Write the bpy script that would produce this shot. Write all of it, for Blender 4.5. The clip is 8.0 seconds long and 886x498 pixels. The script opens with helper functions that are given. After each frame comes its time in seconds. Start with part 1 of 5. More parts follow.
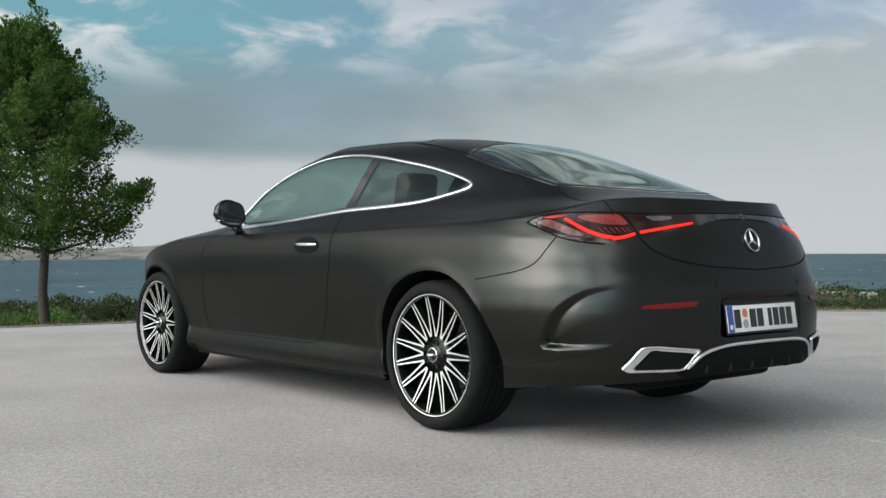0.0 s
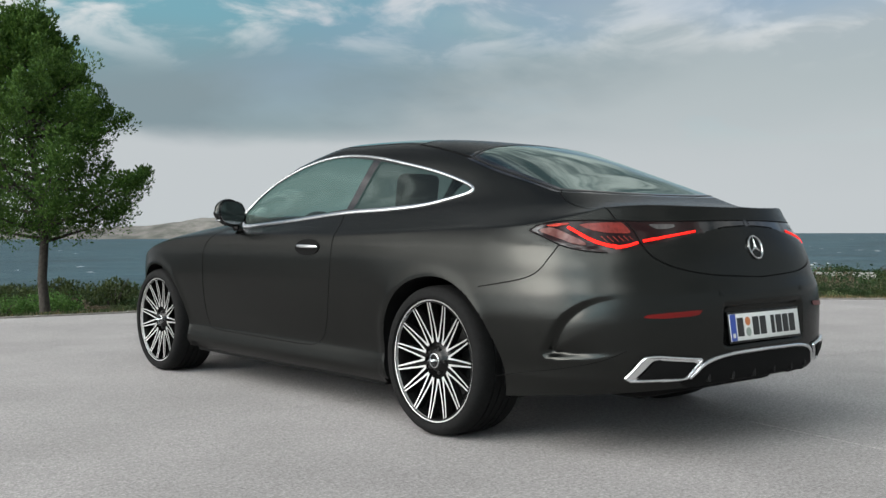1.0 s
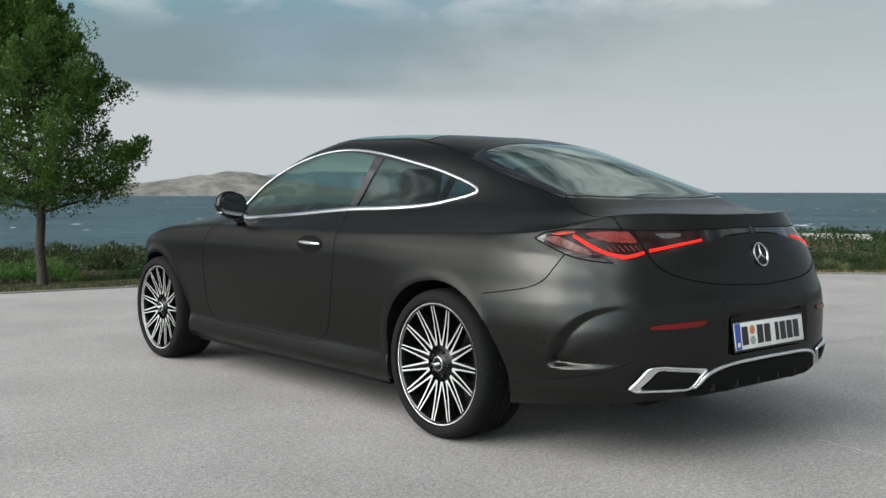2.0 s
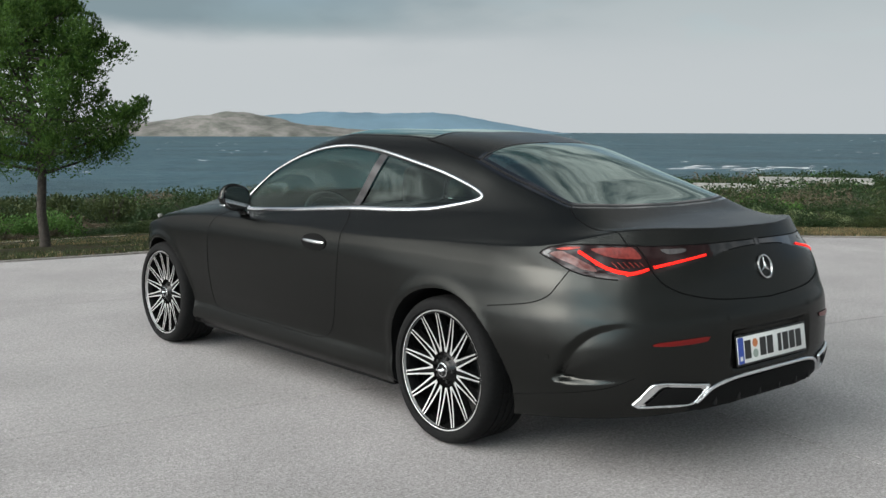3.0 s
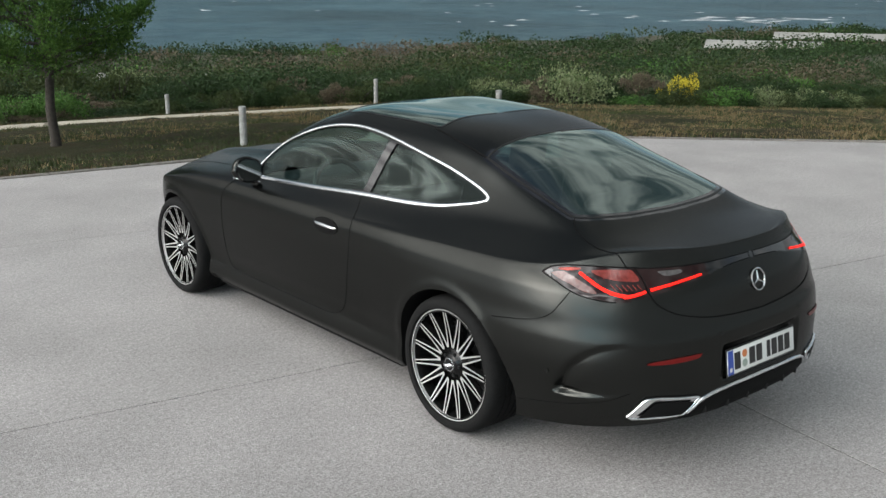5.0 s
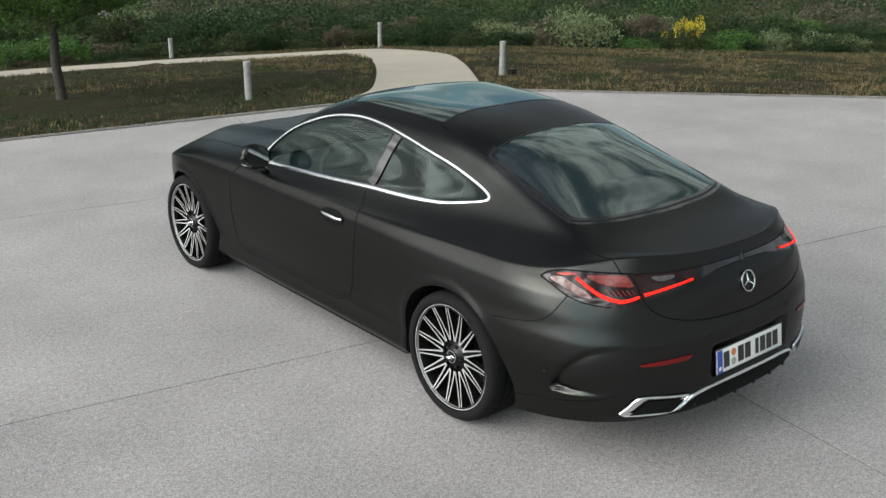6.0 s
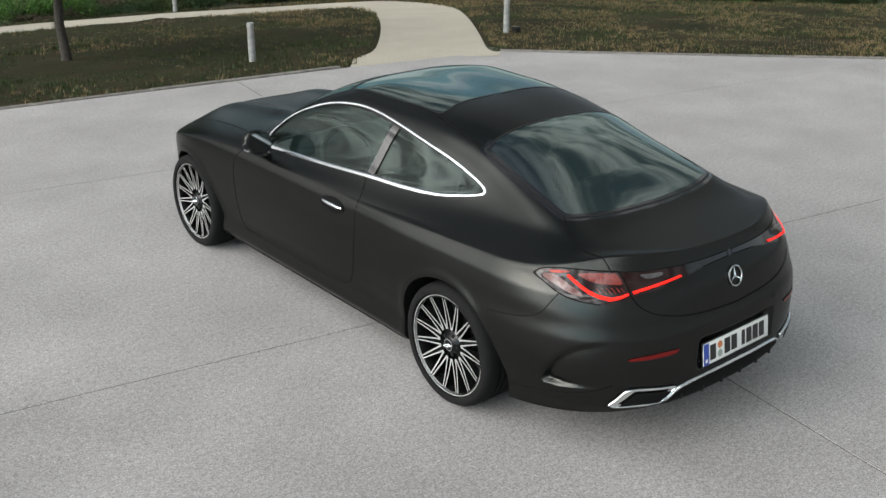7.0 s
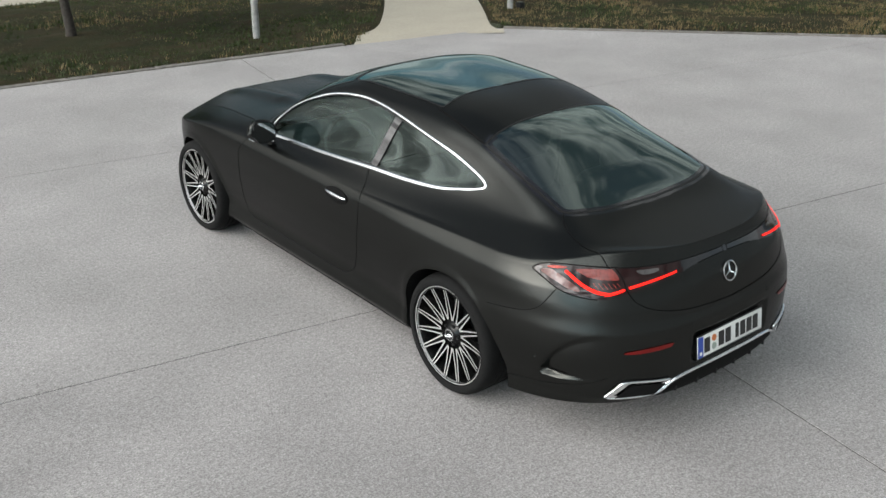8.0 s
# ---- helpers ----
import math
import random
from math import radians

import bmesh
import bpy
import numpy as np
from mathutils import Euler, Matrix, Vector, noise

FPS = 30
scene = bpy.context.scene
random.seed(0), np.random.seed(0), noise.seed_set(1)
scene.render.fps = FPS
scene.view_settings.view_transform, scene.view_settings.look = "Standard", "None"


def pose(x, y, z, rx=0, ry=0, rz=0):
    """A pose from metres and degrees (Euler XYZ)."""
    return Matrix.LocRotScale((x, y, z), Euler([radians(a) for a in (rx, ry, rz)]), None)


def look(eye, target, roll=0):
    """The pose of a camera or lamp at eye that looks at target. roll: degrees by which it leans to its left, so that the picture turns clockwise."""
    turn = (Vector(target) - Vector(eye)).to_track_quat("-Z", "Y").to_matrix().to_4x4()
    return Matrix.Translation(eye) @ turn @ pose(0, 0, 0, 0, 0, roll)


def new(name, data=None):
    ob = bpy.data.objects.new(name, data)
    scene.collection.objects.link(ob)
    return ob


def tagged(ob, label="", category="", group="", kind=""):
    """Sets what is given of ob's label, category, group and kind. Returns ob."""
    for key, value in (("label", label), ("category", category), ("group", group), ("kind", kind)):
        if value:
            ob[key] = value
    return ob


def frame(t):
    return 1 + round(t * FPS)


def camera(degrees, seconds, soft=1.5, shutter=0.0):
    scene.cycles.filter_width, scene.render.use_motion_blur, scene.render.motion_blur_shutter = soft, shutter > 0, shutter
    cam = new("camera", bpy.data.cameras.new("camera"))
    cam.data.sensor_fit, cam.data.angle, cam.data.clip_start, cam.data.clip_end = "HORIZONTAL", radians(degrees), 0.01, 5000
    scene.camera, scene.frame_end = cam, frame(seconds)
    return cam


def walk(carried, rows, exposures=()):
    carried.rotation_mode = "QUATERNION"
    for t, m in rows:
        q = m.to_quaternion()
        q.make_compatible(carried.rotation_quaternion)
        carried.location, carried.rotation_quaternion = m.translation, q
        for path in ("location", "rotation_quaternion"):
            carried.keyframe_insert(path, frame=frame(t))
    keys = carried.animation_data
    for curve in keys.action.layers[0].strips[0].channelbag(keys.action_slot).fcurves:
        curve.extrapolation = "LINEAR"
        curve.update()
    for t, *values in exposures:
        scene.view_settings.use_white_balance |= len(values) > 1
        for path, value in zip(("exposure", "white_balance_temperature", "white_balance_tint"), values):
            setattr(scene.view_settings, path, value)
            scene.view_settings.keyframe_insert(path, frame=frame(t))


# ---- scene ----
cam = camera(47.7, 8.0)
PATH = [
    (0, (-3.78, -3.478, 0.797), (-2.488, -1.952, 0.805), -0.1),
    (0.5, (-3.772, -3.476, 0.84), (-2.481, -1.948, 0.835), -0.0),
    (1, (-3.776, -3.456, 0.914), (-2.483, -1.931, 0.881), -0.1),
    (1.5, (-3.784, -3.435, 1.0), (-2.488, -1.914, 0.93), -0.0),
    (3, (-3.788, -3.384, 1.415), (-2.498, -1.874, 1.181), 0.2),
    (3.5, (-3.802, -3.384, 1.58), (-2.52, -1.879, 1.278), 0.2),
    (4, (-3.81, -3.387, 1.769), (-2.538, -1.89, 1.391), 0.3),
    (4.5, (-3.809, -3.402, 1.95), (-2.551, -1.914, 1.498), 0.3),
    (6, (-3.867, -3.484, 2.502), (-2.656, -2.034, 1.845), 0.3),
    (6.5, (-3.865, -3.522, 2.649), (-2.672, -2.083, 1.938), 0.3),
    (7, (-3.856, -3.553, 2.785), (-2.682, -2.125, 2.022), 0.1),
    (7.5, (-3.86, -3.577, 2.876), (-2.699, -2.157, 2.078), 0.2),
    (8, (-3.876, -3.598, 2.948), (-2.724, -2.185, 2.125), 0.2),
]
walk(cam, [(t, look(eye, target, roll)) for t, eye, target, roll in PATH])

import itertools
from mathutils.bvhtree import BVHTree

# ---- world, sun ----
world = bpy.data.worlds.new("overcast_sky")
scene.world = world
world.use_nodes = True
wn = world.node_tree
wn.nodes.clear()


def wnode(kind, **values):
    n = wn.nodes.new(kind)
    for k, v in values.items():
        n.inputs[k].default_value = v
    return n


SUN_AZ, SUN_EL = 280.0, 27.0   # compass degrees from +Y clockwise, and height
w_out = wnode("ShaderNodeOutputWorld")
sky = wnode("ShaderNodeTexSky")
sky.sky_type, sky.sun_disc = "NISHITA", False
sky.sun_elevation, sky.sun_rotation = radians(SUN_EL), radians(SUN_AZ)
bg_sky = wnode("ShaderNodeBackground", Strength=0.10)
wn.links.new(sky.outputs[0], bg_sky.inputs[0])
w_co = wnode("ShaderNodeTexCoord")
w_sep = wnode("ShaderNodeSeparateXYZ")
wn.links.new(w_co.outputs["Generated"], w_sep.inputs[0])
# flattened dome: clouds stretch towards the horizon
w_add = wnode("ShaderNodeMath")
w_add.operation = "ADD"
w_add.inputs[1].default_value = 0.24
wn.links.new(w_sep.outputs[2], w_add.inputs[0])
w_div = wnode("ShaderNodeVectorMath")
w_div.operation = "DIVIDE"
wn.links.new(w_co.outputs["Generated"], w_div.inputs[0])
w_comb = wnode("ShaderNodeCombineXYZ", Z=1.0)
wn.links.new(w_add.outputs[0], w_comb.inputs[0])
wn.links.new(w_add.outputs[0], w_comb.inputs[1])
wn.links.new(w_comb.outputs[0], w_div.inputs[1])
w_map = wnode("ShaderNodeMapping")
w_map.inputs["Location"].default_value = (3.1, 1.7, 0.0)
wn.links.new(w_div.outputs[0], w_map.inputs[0])
n_big = wnode("ShaderNodeTexNoise", Scale=0.9, Detail=5.0, Roughness=0.5, Distortion=0.3)
n_small = wnode("ShaderNodeTexNoise", Scale=1.9, Detail=7.0, Roughness=0.5, Distortion=0.15)
for n in (n_big, n_small):
    wn.links.new(w_map.outputs[0], n.inputs["Vector"])


def w_range(source, lo, hi, out_lo=0.0, out_hi=1.0):
    """A smooth ramp of a value."""
    n = wnode("ShaderNodeMapRange")
    n.interpolation_type = "SMOOTHSTEP"
    for k, x in (("From Min", lo), ("From Max", hi), ("To Min", out_lo), ("To Max", out_hi)):
        n.inputs[k].default_value = x
    wn.links.new(source, n.inputs[0])
    return n.outputs[0]


def w_math(kind, a, b):
    n = wnode("ShaderNodeMath")
    n.operation = kind
    for k, x in enumerate((a, b)):
        if isinstance(x, (int, float)):
            n.inputs[k].default_value = x
        else:
            wn.links.new(x, n.inputs[k])
    return n.outputs[0]


def w_mixed(fac, a, b):
    n = wnode("ShaderNodeMixRGB")
    for k, x in enumerate((fac, a, b)):
        if isinstance(x, tuple):
            n.inputs[k].default_value = (*x, 1)
        else:
            wn.links.new(x, n.inputs[k])
    return n.outputs[0]


# across the bay: -0.4 towards the headland, 0.4 towards the open sea
w_across = wnode("ShaderNodeVectorMath")
w_across.operation = "DOT_PRODUCT"
w_across.inputs[1].default_value = (0.766, -0.643, 0.0)
wn.links.new(w_co.outputs["Generated"], w_across.inputs[0])
n_wisp = wnode("ShaderNodeTexNoise", Scale=4.2, Detail=8.0, Roughness=0.55, Distortion=0.4)
wn.links.new(w_map.outputs[0], n_wisp.inputs["Vector"])
n_fleck = wnode("ShaderNodeTexNoise", Scale=5.0, Detail=8.0, Roughness=0.6, Distortion=0.12)
wn.links.new(w_map.outputs[0], n_fleck.inputs["Vector"])
height = w_math("ADD", w_sep.outputs[2], w_math("MULTIPLY", w_math("SUBTRACT", n_small.outputs[0], 0.5), 0.045))
side = w_math("ADD", w_across.outputs["Value"], w_math("MULTIPLY", w_math("SUBTRACT", n_small.outputs[0], 0.5), 0.6))
# a slate cloud bank over the horizon, paler over the open sea, with teal sky above it
bank = w_mixed(w_range(side, -0.12, 0.30), (0.25, 0.33, 0.365), (0.44, 0.51, 0.53))
teal = w_mixed(w_range(side, -0.20, 0.22), (0.20, 0.42, 0.50), (0.44, 0.51, 0.55))
low_sky = w_mixed(w_range(height, 0.135, 0.215), bank, teal)
puffs = w_math("MULTIPLY", w_range(n_wisp.outputs[0], 0.45, 0.64), w_range(height, 0.145, 0.215))
low_sky = w_mixed(puffs, low_sky, (0.74, 0.77, 0.78))
# broken bright cloud overhead
overhead = w_mixed(w_range(n_fleck.outputs[0], 0.38, 0.64), (0.12, 0.165, 0.18), (0.76, 0.78, 0.77))
low_sky = w_mixed(w_range(w_sep.outputs[2], 0.24, 0.42), low_sky, overhead)
# pale haze at the horizon
m_hor = wnode("ShaderNodeMixRGB")
m_hor.inputs[1].default_value = (0.575, 0.615, 0.635, 1)
wn.links.new(w_math("ADD", w_math("MULTIPLY", w_range(side, 0.25, -0.15), w_range(height, 0.082, 0.112)), w_math("MULTIPLY", w_range(side, -0.15, 0.25), w_range(height, 0.03, 0.19))), m_hor.inputs[0])
# away from the bay the veiled cloud is plain warm white
wn.links.new(w_mixed(w_range(w_across.outputs["Value"], -0.75, -0.45), (0.60, 0.60, 0.585), low_sky), m_hor.inputs[2])
bg_cloud = wnode("ShaderNodeBackground", Strength=0.95)
wn.links.new(m_hor.outputs[0], bg_cloud.inputs[0])
# an overcast sky grows brighter towards the zenith
r_zen = wnode("ShaderNodeMapRange")
for _k, _x in (("From Min", 0.22), ("From Max", 0.9), ("To Min", 0.95), ("To Max", 1.0)):
    r_zen.inputs[_k].default_value = _x
wn.links.new(w_sep.outputs[2], r_zen.inputs[0])
# and brighter still round the veiled sun
w_dot = wnode("ShaderNodeVectorMath")
w_dot.operation = "DOT_PRODUCT"
VEIL_AZ, VEIL_EL = 271.0, 29.0      # the bright veil's middle
w_dot.inputs[1].default_value = (math.sin(radians(VEIL_AZ)) * math.cos(radians(VEIL_EL)), math.cos(radians(VEIL_AZ)) * math.cos(radians(VEIL_EL)), math.sin(radians(VEIL_EL)))
wn.links.new(w_co.outputs["Generated"], w_dot.inputs[0])
r_glow = wnode("ShaderNodeMapRange")
for _k, _x in (("From Min", 0.42), ("From Max", 1.0), ("To Min", 0.0), ("To Max", 8.5)):
    r_glow.inputs[_k].default_value = _x
r_glow.interpolation_type = "SMOOTHERSTEP"
wn.links.new(w_dot.outputs["Value"], r_glow.inputs[0])
w_sum = wnode("ShaderNodeMath")
w_sum.operation = "ADD"
wn.links.new(r_zen.outputs[0], w_sum.inputs[0])
wn.links.new(w_math("MULTIPLY", r_glow.outputs[0], w_range(n_fleck.outputs[0], 0.42, 0.60, 0.20, 1.5)), w_sum.inputs[1])
wn.links.new(w_sum.outputs[0], bg_cloud.inputs[1])
r_cover = wnode("ShaderNodeValToRGB")
r_cover.color_ramp.elements[0].position, r_cover.color_ramp.elements[0].color = 0.33, (0.35, 0.35, 0.35, 1)
r_cover.color_ramp.elements[1].position = 0.47
wn.links.new(n_big.outputs[0], r_cover.inputs[0])
m_cover = wnode("ShaderNodeMath")
m_cover.operation = "MAXIMUM"
r_low = wnode("ShaderNodeMapRange")
r_low.inputs["From Min"].default_value, r_low.inputs["From Max"].default_value = 0.16, 0.08
wn.links.new(w_sep.outputs[2], r_low.inputs[0])
wn.links.new(r_cover.outputs[0], m_cover.inputs[0])
wn.links.new(r_low.outputs[0], m_cover.inputs[1])
w_mix = wnode("ShaderNodeMixShader")
wn.links.new(m_cover.outputs[0], w_mix.inputs[0])
wn.links.new(bg_sky.outputs[0], w_mix.inputs[1])
wn.links.new(bg_cloud.outputs[0], w_mix.inputs[2])
wn.links.new(w_mix.outputs[0], w_out.inputs[0])

sun_lamp = new("sun", bpy.data.lights.new("sun", "SUN"))
sun_lamp.data.energy, sun_lamp.data.angle, sun_lamp.data.color = 1.9, radians(34), (1.0, 0.95, 0.89)
_az, _el = radians(SUN_AZ), radians(SUN_EL)
sun_lamp.matrix_world = look((0, 0, 30), Vector((0, 0, 30)) - Vector((math.sin(_az) * math.cos(_el), math.cos(_az) * math.cos(_el), math.sin(_el))))


# ---- materials ----
def material(name, color, rough=0.5, metal=0.0, spec=0.5, var=0.0, scale=20.0, bump=0.0, bump_scale=60.0, color2=None,
             big=0.0, big_scale=1.0, random_value=0.0, coat=0.0, emit=0.0, rough_var=0.0, speckle=0.0):
    """A principled material with grain and stains at two scales."""
    m = bpy.data.materials.new(name)
    m.use_nodes = True
    nt = m.node_tree
    p = nt.nodes["Principled BSDF"]
    p.inputs["Roughness"].default_value, p.inputs["Metallic"].default_value = rough, metal
    p.inputs["Specular IOR Level"].default_value = spec
    p.inputs["Coat Weight"].default_value = coat
    p.inputs["Coat Roughness"].default_value = 0.05
    p.inputs["Base Color"].default_value = (*color, 1)
    if emit:
        p.inputs["Emission Color"].default_value, p.inputs["Emission Strength"].default_value = (*color, 1), emit
    co = nt.nodes.new("ShaderNodeTexCoord")

    def noise_node(s, detail=6.0):
        n = nt.nodes.new("ShaderNodeTexNoise")
        n.inputs["Scale"].default_value, n.inputs["Detail"].default_value = s, detail
        n.inputs["Roughness"].default_value = 0.6
        nt.links.new(co.outputs["Object"], n.inputs["Vector"])
        return n

    last = None
    if var or color2:
        n = noise_node(scale)
        mix = nt.nodes.new("ShaderNodeMixRGB")
        other = color2 or tuple(c * (1 - var) for c in color)
        mix.inputs[1].default_value, mix.inputs[2].default_value = (*color, 1), (*other, 1)
        ramp = nt.nodes.new("ShaderNodeMapRange")
        ramp.inputs["From Min"].default_value, ramp.inputs["From Max"].default_value = 0.36, 0.64
        nt.links.new(n.outputs[0], ramp.inputs[0])
        nt.links.new(ramp.outputs[0], mix.inputs[0])
        last = mix.outputs[0]
    for amount, source in ((big, "noise"), (speckle, "speckle"), (random_value, "object")):
        if not amount:
            continue
        mul = nt.nodes.new("ShaderNodeMixRGB")
        mul.blend_type = "MULTIPLY"
        mul.inputs[0].default_value = 1.0
        if last is None:
            mul.inputs[1].default_value = (*color, 1)
        else:
            nt.links.new(last, mul.inputs[1])
        rg = nt.nodes.new("ShaderNodeMapRange")
        if source != "object":
            n = noise_node(big_scale, 8.0) if source == "noise" else noise_node(90.0, 1.5)
            nt.links.new(n.outputs[0], rg.inputs[0])
            rg.inputs["From Min"].default_value, rg.inputs["From Max"].default_value = 0.3, 0.7
        else:
            oi = nt.nodes.new("ShaderNodeObjectInfo")
            nt.links.new(oi.outputs["Random"], rg.inputs[0])
        rg.inputs["To Min"].default_value, rg.inputs["To Max"].default_value = 1 - amount, 1 + amount * 0.5
        nt.links.new(rg.outputs[0], mul.inputs[2])
        last = mul.outputs[0]
    if last is not None:
        nt.links.new(last, p.inputs["Base Color"])
    if rough_var:
        n = noise_node(scale * 0.5)
        rg = nt.nodes.new("ShaderNodeMapRange")
        rg.inputs["To Min"].default_value, rg.inputs["To Max"].default_value = rough - rough_var, rough + rough_var
        nt.links.new(n.outputs[0], rg.inputs[0])
        nt.links.new(rg.outputs[0], p.inputs["Roughness"])
    if bump:
        n = noise_node(bump_scale)
        b = nt.nodes.new("ShaderNodeBump")
        b.inputs["Strength"].default_value, b.inputs["Distance"].default_value = 1.0, bump
        nt.links.new(n.outputs[0], b.inputs["Height"])
        nt.links.new(b.outputs[0], p.inputs["Normal"])
    return m


def glass_material(name, tint, gloss=1.0, base=0.07):
    """Thin tinted glass: what is behind shows through the tint, and gloss grows at grazing angles."""
    m = bpy.data.materials.new(name)
    m.use_nodes = True
    nt = m.node_tree
    nt.nodes.remove(nt.nodes["Principled BSDF"])
    tr, gl, mx, lw, pw, rg = (nt.nodes.new("ShaderNode" + k) for k in ("BsdfTransparent", "BsdfGlossy", "MixShader", "LayerWeight", "Math", "MapRange"))
    tr.inputs[0].default_value = (*tint, 1)
    gl.inputs["Roughness"].default_value = 0.012
    gl.inputs[0].default_value = (0.84 * gloss, 1.0 * gloss, 0.95 * gloss, 1)
    lw.inputs["Blend"].default_value = 0.5
    pw.operation = "POWER"
    pw.inputs[1].default_value = 3.8
    nt.links.new(lw.outputs["Facing"], pw.inputs[0])
    rg.inputs["To Min"].default_value, rg.inputs["To Max"].default_value = base, 1.0
    nt.links.new(pw.outputs[0], rg.inputs[0])
    nt.links.new(rg.outputs[0], mx.inputs[0])
    nt.links.new(tr.outputs[0], mx.inputs[1])
    nt.links.new(gl.outputs[0], mx.inputs[2])
    nt.links.new(mx.outputs[0], nt.nodes["Material Output"].inputs[0])
    return m


PAINT = material("matte_graphite_paint", (0.036, 0.037, 0.035), 0.26, 0.95, 0.4, rough_var=0.02, scale=900, bump=0.00002, bump_scale=1500)
PAINT.node_tree.nodes["Principled BSDF"].inputs["Specular Tint"].default_value = (0.7, 0.7, 0.7, 1)
BLACK_GLOSS = material("gloss_black", (0.006, 0.006, 0.007), 0.08, 0, 0.5, coat=0.5)
BLACK_SATIN = material("satin_black_plastic", (0.010, 0.010, 0.010), 0.45, spec=0.25, var=0.3, scale=300)
# near black for the gaps, and for shade painted at handles and bumper crease
SEAM_AND_SHADE = material("gap_and_shade_black", (0.003, 0.003, 0.003), 0.8, spec=0.1)
CHROME = material("bright_trim", (0.80, 0.81, 0.82), 0.16, 1.0, rough_var=0.03, scale=40)
SILVER = material("machined_alloy", (0.74, 0.74, 0.73), 0.40, 0.92, rough_var=0.05, scale=80)
RIM_BLACK = material("black_wheel_lacquer", (0.005, 0.005, 0.005), 0.22, spec=0.22)
DISC = material("dark_brake_iron", (0.05, 0.05, 0.05), 0.5, 0.6, var=0.3, scale=60)
RUBBER = material("tyre_rubber", (0.009, 0.009, 0.009), 0.85, spec=0.14, var=0.35, scale=60, bump=0.0004, bump_scale=300)
DARK = material("dark_underside", (0.004, 0.004, 0.004), 0.85, spec=0.15)
LEATHER = material("dark_leather", (0.022, 0.022, 0.024), 0.5, var=0.3, scale=90, bump=0.0006, bump_scale=400)
GLASS = glass_material("tinted_side_glass", (0.50, 0.64, 0.61), gloss=0.62, base=0.06)
GLASS_DARK = glass_material("privacy_glass", (0.15, 0.21, 0.20), base=0.17)
GLASS_QUARTER = glass_material("quarter_glass", (0.22, 0.26, 0.25), gloss=0.6, base=0.06)
GLASS_ROOF = glass_material("roof_glass", (0.05, 0.06, 0.06), base=0.09)
MIRROR = material("mirror_glass", (0.45, 0.47, 0.48), 0.02, 1.0)
LAMP_DARK = material("smoked_lamp_lens", (0.012, 0.004, 0.004), 0.08, 0, 0.4)
LAMP_OUTER = material("pinkish_clear_lens", (0.06, 0.008, 0.006), 0.10, 0.0, 0.5, color2=(0.13, 0.06, 0.05), scale=26, emit=0.03, coat=0.6)
LAMP_CLEAR = material("clear_lamp_lens", (0.11, 0.105, 0.105), 0.12, 0.3, 0.5, var=0.5, scale=60)
LAMP_RED = material("red_lamp_lens", (0.40, 0.030, 0.016), 0.2, 0, 0.4, var=0.5, scale=50, emit=0.14)
LAMP_PINK = material("ribbed_pink_lens", (0.17, 0.026, 0.020), 0.12, 0, 0.5, var=0.5, scale=70, emit=0.10)
LAMP_GLOW = material("glowing_red_light_guide", (1.0, 0.016, 0.010), 0.5, spec=0.1, emit=1.2)
REFLECTOR = material("red_reflector", (0.15, 0.005, 0.004), 0.3, spec=0.3, var=0.4, scale=220)
PLATE_WHITE = material("white_plate", (0.68, 0.69, 0.67), 0.4, var=0.06, scale=30)
PLATE_BLUE = material("blue_plate_band", (0.02, 0.06, 0.33), 0.4)
PLATE_BLACK = material("plate_lettering", (0.012, 0.012, 0.012), 0.5)
STICKER_ORANGE = material("orange_sticker", (0.50, 0.16, 0.05), 0.5)
STICKER_GREY = material("grey_green_seal", (0.26, 0.31, 0.27), 0.5)
CONCRETE = material("light_concrete", (0.362, 0.344, 0.340), 0.88, var=0.26, scale=34, big=0.20, big_scale=0.9, bump=0.004, bump_scale=95, speckle=0.40, random_value=0.03)
JOINT_DIRT = material("dirt_in_the_joints", (0.045, 0.042, 0.038), 0.95, spec=0.05, var=0.5, scale=9)
KERB = material("weathered_kerb_concrete", (0.17, 0.155, 0.14), 0.9, var=0.4, scale=12, bump=0.004, bump_scale=60, random_value=0.15)
PATH_MAT = material("beige_gravel_path", (0.37, 0.335, 0.27), 0.9, var=0.14, scale=25, big=0.1, big_scale=1.0, bump=0.003, bump_scale=150)
SOIL = material("dry_soil", (0.037, 0.028, 0.015), 0.95, spec=0.08, color2=(0.020, 0.024, 0.010), scale=2.2, big=0.4, big_scale=0.5, bump=0.03, bump_scale=14)
HEATH = material("scrubland", (0.028, 0.036, 0.015), 0.95, color2=(0.060, 0.050, 0.030), scale=0.35, big=0.35, big_scale=0.06, bump=0.2, bump_scale=1.6)
SEA = material("windy_sea", (0.026, 0.060, 0.080), 0.55, 0, 0.10, color2=(0.064, 0.110, 0.126), scale=0.26, bump=0.5, bump_scale=0.5, big=0.45, big_scale=0.02)
FOAM = material("white_foam", (0.55, 0.58, 0.60), 0.9, var=0.3, scale=0.5)
ROCK = material("pale_rocky_hill", (0.215, 0.20, 0.185), 0.95, color2=(0.085, 0.09, 0.075), scale=0.05, big=0.4, big_scale=0.01, bump=2.0, bump_scale=0.05)
# the far hills' blue is distance haze painted into the base colour
HILL = material("hill_with_painted_haze", (0.13, 0.20, 0.25), 1.0, spec=0.0, var=0.12, scale=0.008)
BARK = material("grey_brown_bark", (0.048, 0.040, 0.033), 0.95, var=0.5, scale=18, bump=0.012, bump_scale=45)
BOLLARD_MAT = material("weathered_grey_post", (0.30, 0.30, 0.29), 0.8, var=0.35, scale=14, big=0.2, big_scale=4, bump=0.002, bump_scale=80)
